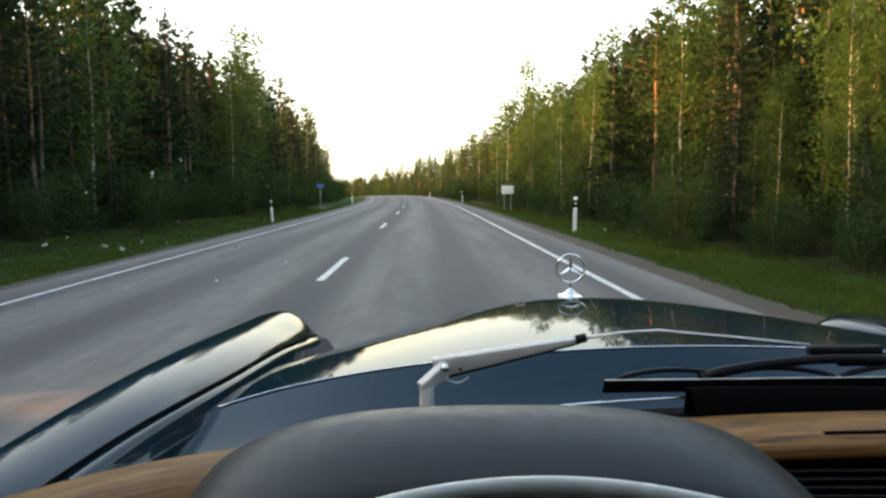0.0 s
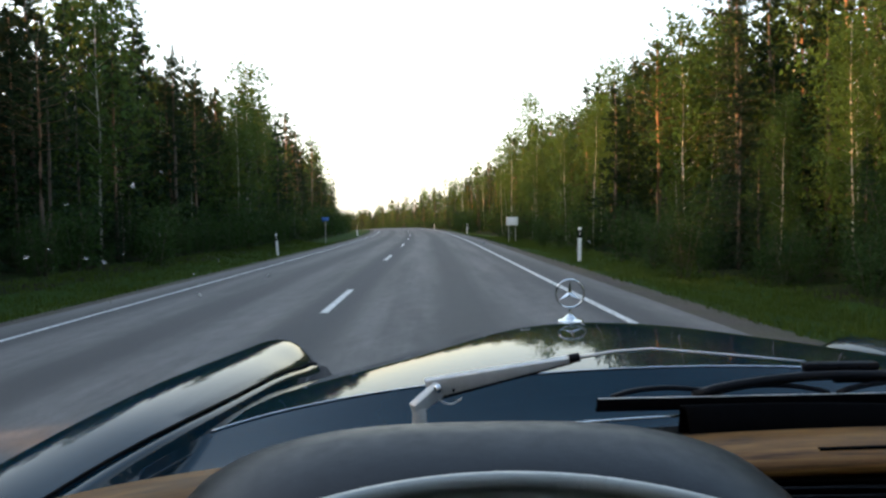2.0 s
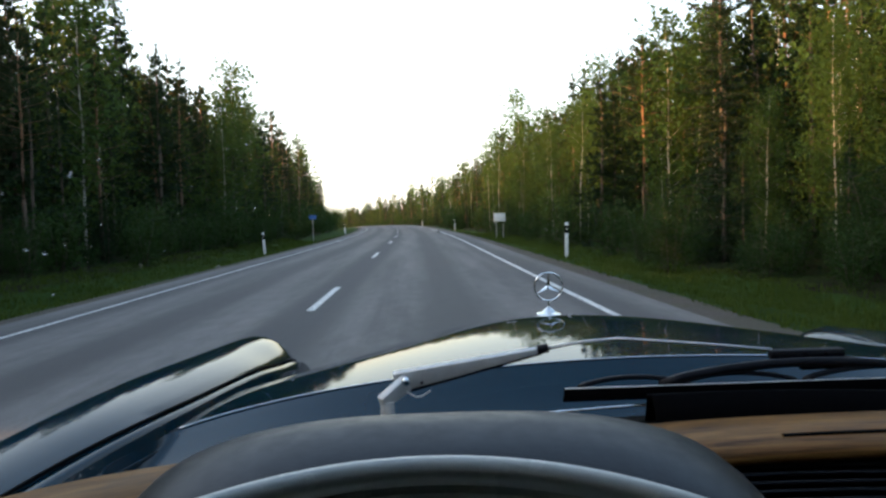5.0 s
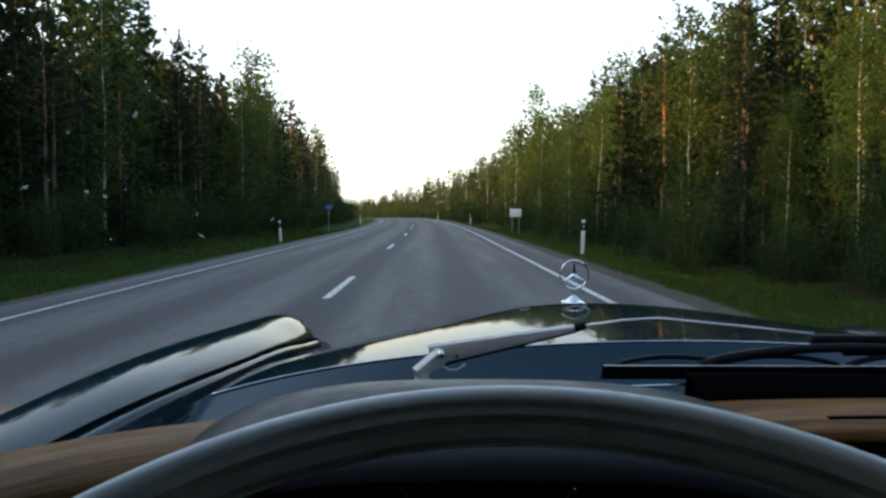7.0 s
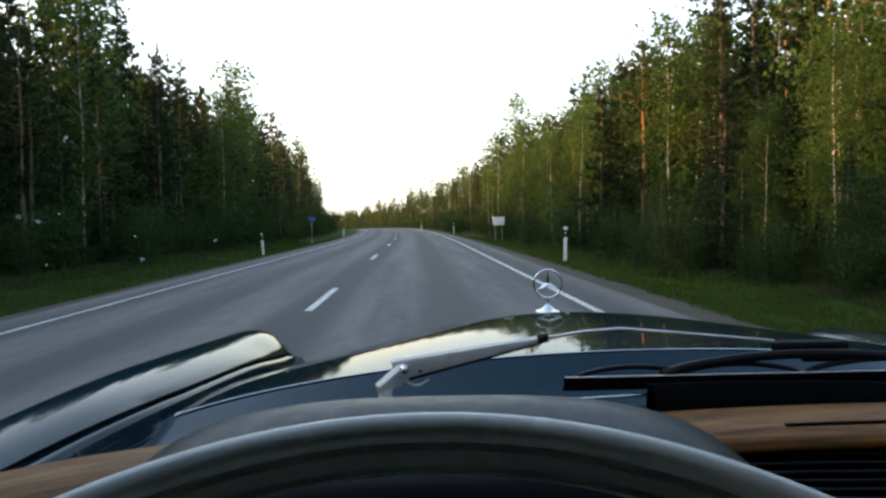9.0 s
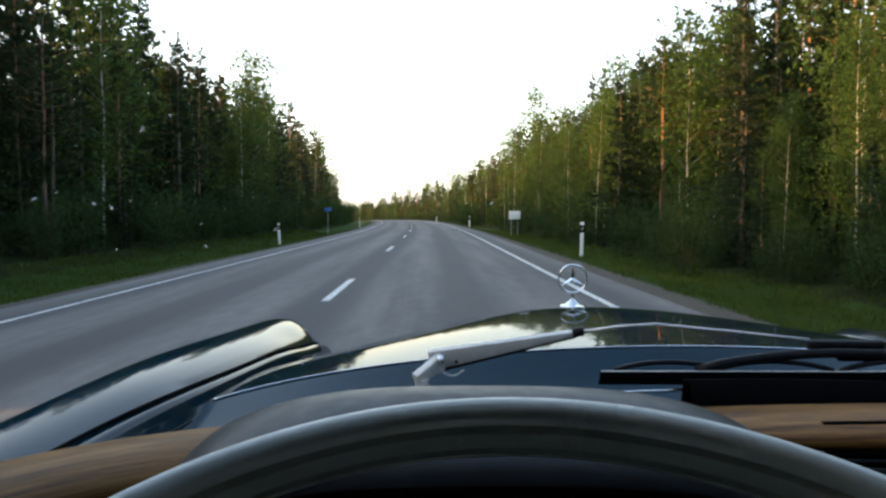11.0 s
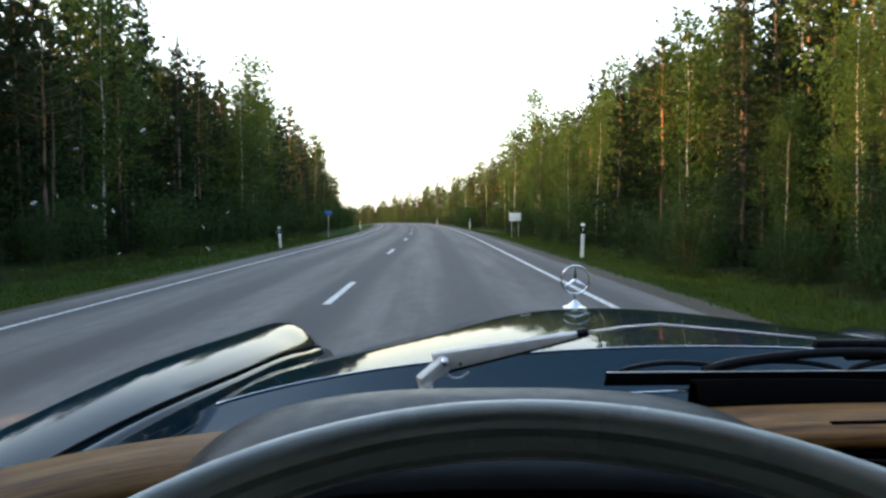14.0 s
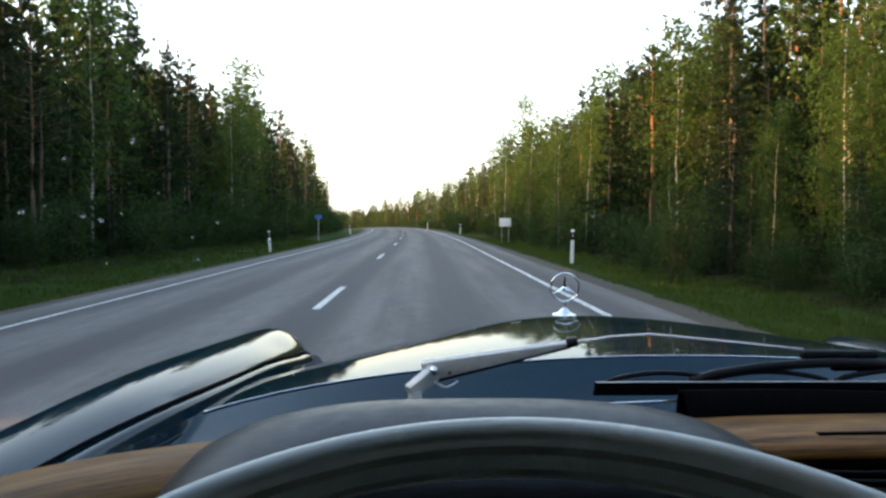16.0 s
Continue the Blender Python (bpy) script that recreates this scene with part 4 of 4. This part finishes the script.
def build_screen():
    rows = []
    for z in ROW(0.862, 1.43, 12):
        rows.append([(x, screen_y(x, z), z) for x in ROW(-0.70 + 0.12 * (z - 0.86), 0.70 - 0.12 * (z - 0.86), 28)])
    v, f = grid(rows)
    pane = link("windscreen", v, f, GLASS, car, "clear curved windscreen with dried insect specks", smooth=True)
    pane.visible_shadow = False
    rng = random.Random(5)
    bm = bmesh.new()
    spots = [(-0.578, 1.142), (-0.573, 1.109), (-0.541, 1.089), (-0.56, 1.078), (-0.612, 1.09), (-0.599, 1.095), (-0.584, 1.094), (-0.618, 1.13), (-0.619, 1.059), (-0.561, 1.061), (-0.509, 1.074), (-0.639, 1.1)]
    spots += [(-0.677, 1.049), (-0.335, 1.096), (-0.24, 1.095), (-0.559, 1.151), (-0.621, 1.093), (-0.474, 1.118)]
    for x, z in spots + [(rng.uniform(-0.66, -0.42), rng.uniform(1.03, 1.17)) for _ in range(4)]:
        r = rng.uniform(0.0007, 0.0016)
        m = Matrix.Translation((x, screen_y(x, z) - 0.002, z)) @ Matrix.Rotation(rng.uniform(0, 3), 4, "Y") @ Matrix.Diagonal((r * rng.uniform(1, 1.9), 0.0006, r, 1))
        bmesh.ops.create_icosphere(bm, subdivisions=1, radius=1, matrix=m)
    tagged(part("speck", bm, SPECK, pane, "dried insect specks on the glass"), kind="stuff")
    xs = ROW(-0.60, -0.085, 20)
    link("screen_trim", *tube([(x, screen_y(x) - 0.012, cowl_foot(x) + 0.021) for x in xs], 0.0019, 6), CHROME, car, "bright metal strip at the foot of the windscreen", smooth=True)
    v, f = grid([[(x, screen_y(x) + 0.006 - o, cowl_foot(x) + h) for x in ROW(-0.69, 0.69, 30)] for o, h in ((0, -0.012), (0, 0.003), (0.035, 0.003), (0.05, -0.018))])
    link("screen_seal", v, f, RUBBER, car, "black rubber windscreen seal", smooth=True)
    v, f = grid([[(x, screen_y(x) - 0.008 - o, cowl_foot(x) + h) for x in ROW(-0.088, 0.66, 30)] for o, h in ((0.004, -0.02), (0.014, 0.033), (0.030, 0.035), (0.045, 0.010), (0.05, -0.03))])
    thick(link("screen_shelf", v, f, RUBBER, car, "black rubber shelf at the foot of the windscreen", smooth=True), 0.004, -1, False)


def dash_line():
    """Plan of the wooden rail, from side to side."""
    half = [(-0.80, 0.43), (-0.736, 0.505), (-0.69, 0.545), (-0.59, 0.598), (-0.45, 0.652), (-0.2, 0.70), (0.0, 0.712)]
    f = curve_through([p[0] for p in half] + [-p[0] for p in half[-2::-1]], [p[1] for p in half] + [p[1] for p in half[-2::-1]])
    return f


def build_dash():
    f = dash_line()
    rows, uvs = [], []
    section = [(-0.012, -0.035), (-0.004, -0.004), (0.010, 0.003), (0.045, -0.001), (0.073, -0.007), (0.082, -0.013), (0.085, -0.021), (0.078, -0.029)]
    for x in ROW(-0.80, 0.80, 60):
        slope = (f(x + 0.01) - f(x - 0.01)) / 0.02
        n = Vector((slope, -1, 0)).normalized()
        base = 0.882 - 0.012 * max(0, 1 - abs(x + 0.1) / 0.5)
        rows.append([(x + n.x * o * 0.9, f(x) + n.y * o, base + h) for o, h in section])
        uvs += [(x, i * 0.02) for i in range(len(section))]
    v, q = grid(rows)
    rail = link("wooden_rail", v, q, WOOD, car, "varnished wooden dashboard rail", smooth=True, uvs=uvs)
    thick(rail, 0.008, -1, False)
    # demister slot
    for x0, x1 in ((0.025, 0.30), (0.36, 0.60)):
        rows = [[(x, f(x) - 0.060 - o, 0.882 - 0.012 * max(0, 1 - abs(x + 0.1) / 0.5) + h) for o, h in ((-0.003, -0.008), (-0.002, -0.002), (0.002, -0.0025), (0.003, -0.009))] for x in ROW(x0, x1, 12)]
        v, q = grid(rows)
        link("demister_slot", v, q, RUBBER, rail, "narrow black demister slot")
    # dark lower dash with its ribbed grille
    rows = [[(x, f(x) - 0.068 - o, 0.852 + h) for o, h in ((-0.03, 0.0), (0.0, 0.0), (0.010, -0.010), (0.020, -0.12), (0.015, -0.3))] for x in ROW(-0.79, 0.79, 30)]
    v, q = grid(rows)
    lower = thick(link("lower_dash", v, q, BLACK_PLASTIC, car, "black lower dashboard", smooth=True), 0.006, -1)
    for i in range(13):
        z = 0.845 - i * 0.0088
        pts = [(x, f(x) - 0.0795 - 0.0009 * i, z) for x in ROW(-0.12, 0.62, 16)]
        link("grille_slat", *tube(pts, 0.0026, 6), GRILLE, lower, smooth=True)


def build_binnacle():
    """The padded hood over the instruments: an arch that slopes towards the driver."""
    cx, half = -0.336, 0.292
    # back to front: how far ahead, height of the arch, width factor
    section = [(0.600, 0.915, 0.97), (0.592, 0.9235, 0.98), (0.575, 0.9275, 1.0), (0.545, 0.927, 1.0), (0.505, 0.919, 1.0), (0.470, 0.905, 1.0), (0.452, 0.892, 0.985), (0.448, 0.882, 0.97), (0.456, 0.874, 0.95), (0.50, 0.878, 0.945), (0.56, 0.88, 0.94)]
    rows = []
    for y, top, wide in section:
        row = []
        for a in ROW(-1, 1, 41):
            shape = (1 - abs(a) ** 3.2) ** (1 / 2.4)
            row.append((cx + half * wide * a, y - 0.02 * a * a, 0.80 + (top - 0.80) * shape))
        rows.append(row)
    v, f = grid(rows)
    hood = link("instrument_hood", v, f, VINYL, car, "dark padded hood over the instruments", smooth=True)
    thick(hood, 0.003, 1)
    panel = part("instrument_panel", box_bm((0.43, 0.012, 0.14), (cx, 0.545, 0.80), 0.004), DARK_VENEER, car, "dark brown instrument panel")
    for dx in (-0.11, 0.11):
        pts = [(cx + dx + 0.05 * math.cos(a), 0.536, 0.805 + 0.05 * math.sin(a)) for a in ROW(0, 2 * math.pi, 33)[:-1]]
        link("gauge_ring", *tube(pts, 0.003, 6, True), CHROME, panel, "thin chrome gauge ring", smooth=True)
        part("gauge_face", rod_bm((cx + dx, 0.541, 0.805), (cx + dx, 0.536, 0.805), 0.048, 0.048, 32), BLACK_PLASTIC, panel, "black round gauge face")


def build_wheel():
    R, tilt = 0.2121, 1.1798
    up = Vector((0, math.sin(tilt), math.cos(tilt)))
    side = Vector((1, 0, 0))
    axis = side.cross(up)  # towards the driver
    top = Vector((-0.3525, 0.2171, 1.0092))
    c = top - up * R
    hub = part("steering_wheel", rod_bm(c - axis * 0.05, c - axis * 0.01, 0.045, 0.035, 24), IVORY, car, "large pale ivory steering wheel with thin rim")

    # rim: rounded on top, with a flat inner wall, a finger groove and a softer lower edge
    profile = [(-0.0130, -0.0026), (-0.0126, 0.0008), (-0.0110, 0.0030), (-0.0086, 0.0042), (-0.0060, 0.0046), (-0.0034, 0.0040), (-0.0012, 0.0020), (0.0, -0.0020), (-0.0006, -0.0090), (-0.0040, -0.0180),
               (-0.0092, -0.0215), (-0.0122, -0.0195), (-0.0130, -0.0172), (-0.0094, -0.0160), (-0.0094, -0.0147), (-0.0134, -0.0136), (-0.0133, -0.0064), (-0.0096, -0.0054), (-0.0096, -0.0042)]
    verts, faces, n, seg = [], [], 140, len(profile)
    for i in range(n):
        a = 2 * math.pi * i / n
        out = side * math.sin(a) + up * math.cos(a)
        for o, h in profile:
            verts.append(c + out * (R + o) + axis * h)
    for i in range(n):
        for j in range(seg):
            a0, a1 = i * seg, (i + 1) % n * seg
            faces.append((a0 + j, a0 + (j + 1) % seg, a1 + (j + 1) % seg, a1 + j))
    link("rim", verts, [tuple(reversed(q)) for q in faces], IVORY, hub, "pale grey-ivory wheel rim with finger grooves", smooth=True).data.set_sharp_from_angle(angle=radians(32))
    for a in (-1.75, 1.75):
        out = side * math.sin(a) + up * math.cos(a)
        part("spoke", rod_bm(c - axis * 0.025 + out * 0.03, c - axis * 0.004 + out * (R - 0.016), 0.012, 0.008, 10), IVORY, hub)
    part("column", rod_bm(c - axis * 0.04, c - axis * 0.42, 0.026, 0.03, 16), BLACK_PLASTIC, hub, "black steering column")


def build_shell():
    """Roof, pillars, doors, floor and wheels, which close the cabin round the camera."""
    rows = []
    for y, z, w in ((0.29, 1.43, 0.60), (0.2, 1.46, 0.62), (-0.3, 1.51, 0.64), (-0.9, 1.50, 0.64), (-1.4, 1.43, 0.60), (-1.62, 1.36, 0.56)):
        rows.append([(w * u, y - 0.06 * u * u, z - 0.07 * u**4) for u in ROW(-1, 1, 13)])
    v, f = grid(rows)
    thick(link("roof", v, f, LINING, car, "dark headlining under the roof", smooth=True), 0.03, -1)
    v, f = grid([[(x * 1.03, y, z + 0.045) for x, y, z in row] for row in rows])
    thick(link("roof_panel", v, f, CAR, car, "dark blue painted roof", smooth=True), 0.004, -1)
    for s in (-1, 1):
        part("windscreen_pillar", rod_bm((s * 0.845, 0.33, 0.85), (s * 0.665, 0.14, 1.42), 0.030, 0.026, 10), CAR, car)
        # unseen board added over the side windows, so light enters by the windscreen alone
        part("side_lining", box_bm((0.04, 1.30, 0.82), (s * 0.745, -0.38, 1.14), 0.02, Matrix.Rotation(s * -0.25, 4, "Y")), BLACK_PLASTIC, car)
        # unseen panel added in the front side gap to keep sun off the steering wheel
        part("quarter_light_frame", box_bm((0.03, 0.29, 0.44), (s * 0.845, 0.335, 1.06), 0.01), BLACK_PLASTIC, car)
        part("rear_pillar", rod_bm((s * 0.76, -1.75, 0.85), (s * 0.55, -1.58, 1.34), 0.06, 0.05, 10), CAR, car)
        door = part("door", box_bm((0.06, 2.1, 0.52), (s * 0.85, -0.72, 0.58), 0.02), CAR, car)
        part("door_rail", box_bm((0.05, 2.1, 0.03), (s * 0.80, -0.72, 0.855), 0.01), WOOD, door, "wooden door capping")
        for y in (1.52, -1.35):
            tyre = part("wheel", rod_bm((s * 0.66, y, 0.318), (s * 0.84, y, 0.318), 0.31, 0.31, 32), RUBBER, car, "black tyre with steel rim")
            part("rim", rod_bm((s * 0.83, y, 0.318), (s * 0.845, y, 0.318), 0.20, 0.17, 24), CHROME, tyre)
    # unseen wall in place of seat backs, added to shut out light from the rear
    part("seat_back", box_bm((1.56, 0.16, 1.14), (0, -0.85, 0.90), 0.05), BLACK_PLASTIC, car, "dark seat-high wall added across the cabin to block light from behind")
    part("floor_pan", box_bm((1.74, 3.9, 0.06), (0, 0.05, 0.30), 0.02), BLACK_PLASTIC, car)
    part("rear_panel", box_bm((1.6, 0.08, 0.55), (0, -1.82, 0.60), 0.03), CAR, car)
    part("bulkhead", box_bm((1.36, 0.03, 0.45), (0, 0.78, 0.55), 0.01), BLACK_PLASTIC, car)
    part("front_panel", box_bm((1.24, 0.05, 0.38), (0, 2.06, 0.40), 0.02), CAR, car)


build_bonnet()
build_cowl()
build_wing(-1)
build_wing(1)
build_ornament()
build_wiper()
build_screen()
build_dash()
build_binnacle()
build_wheel()
build_shell()
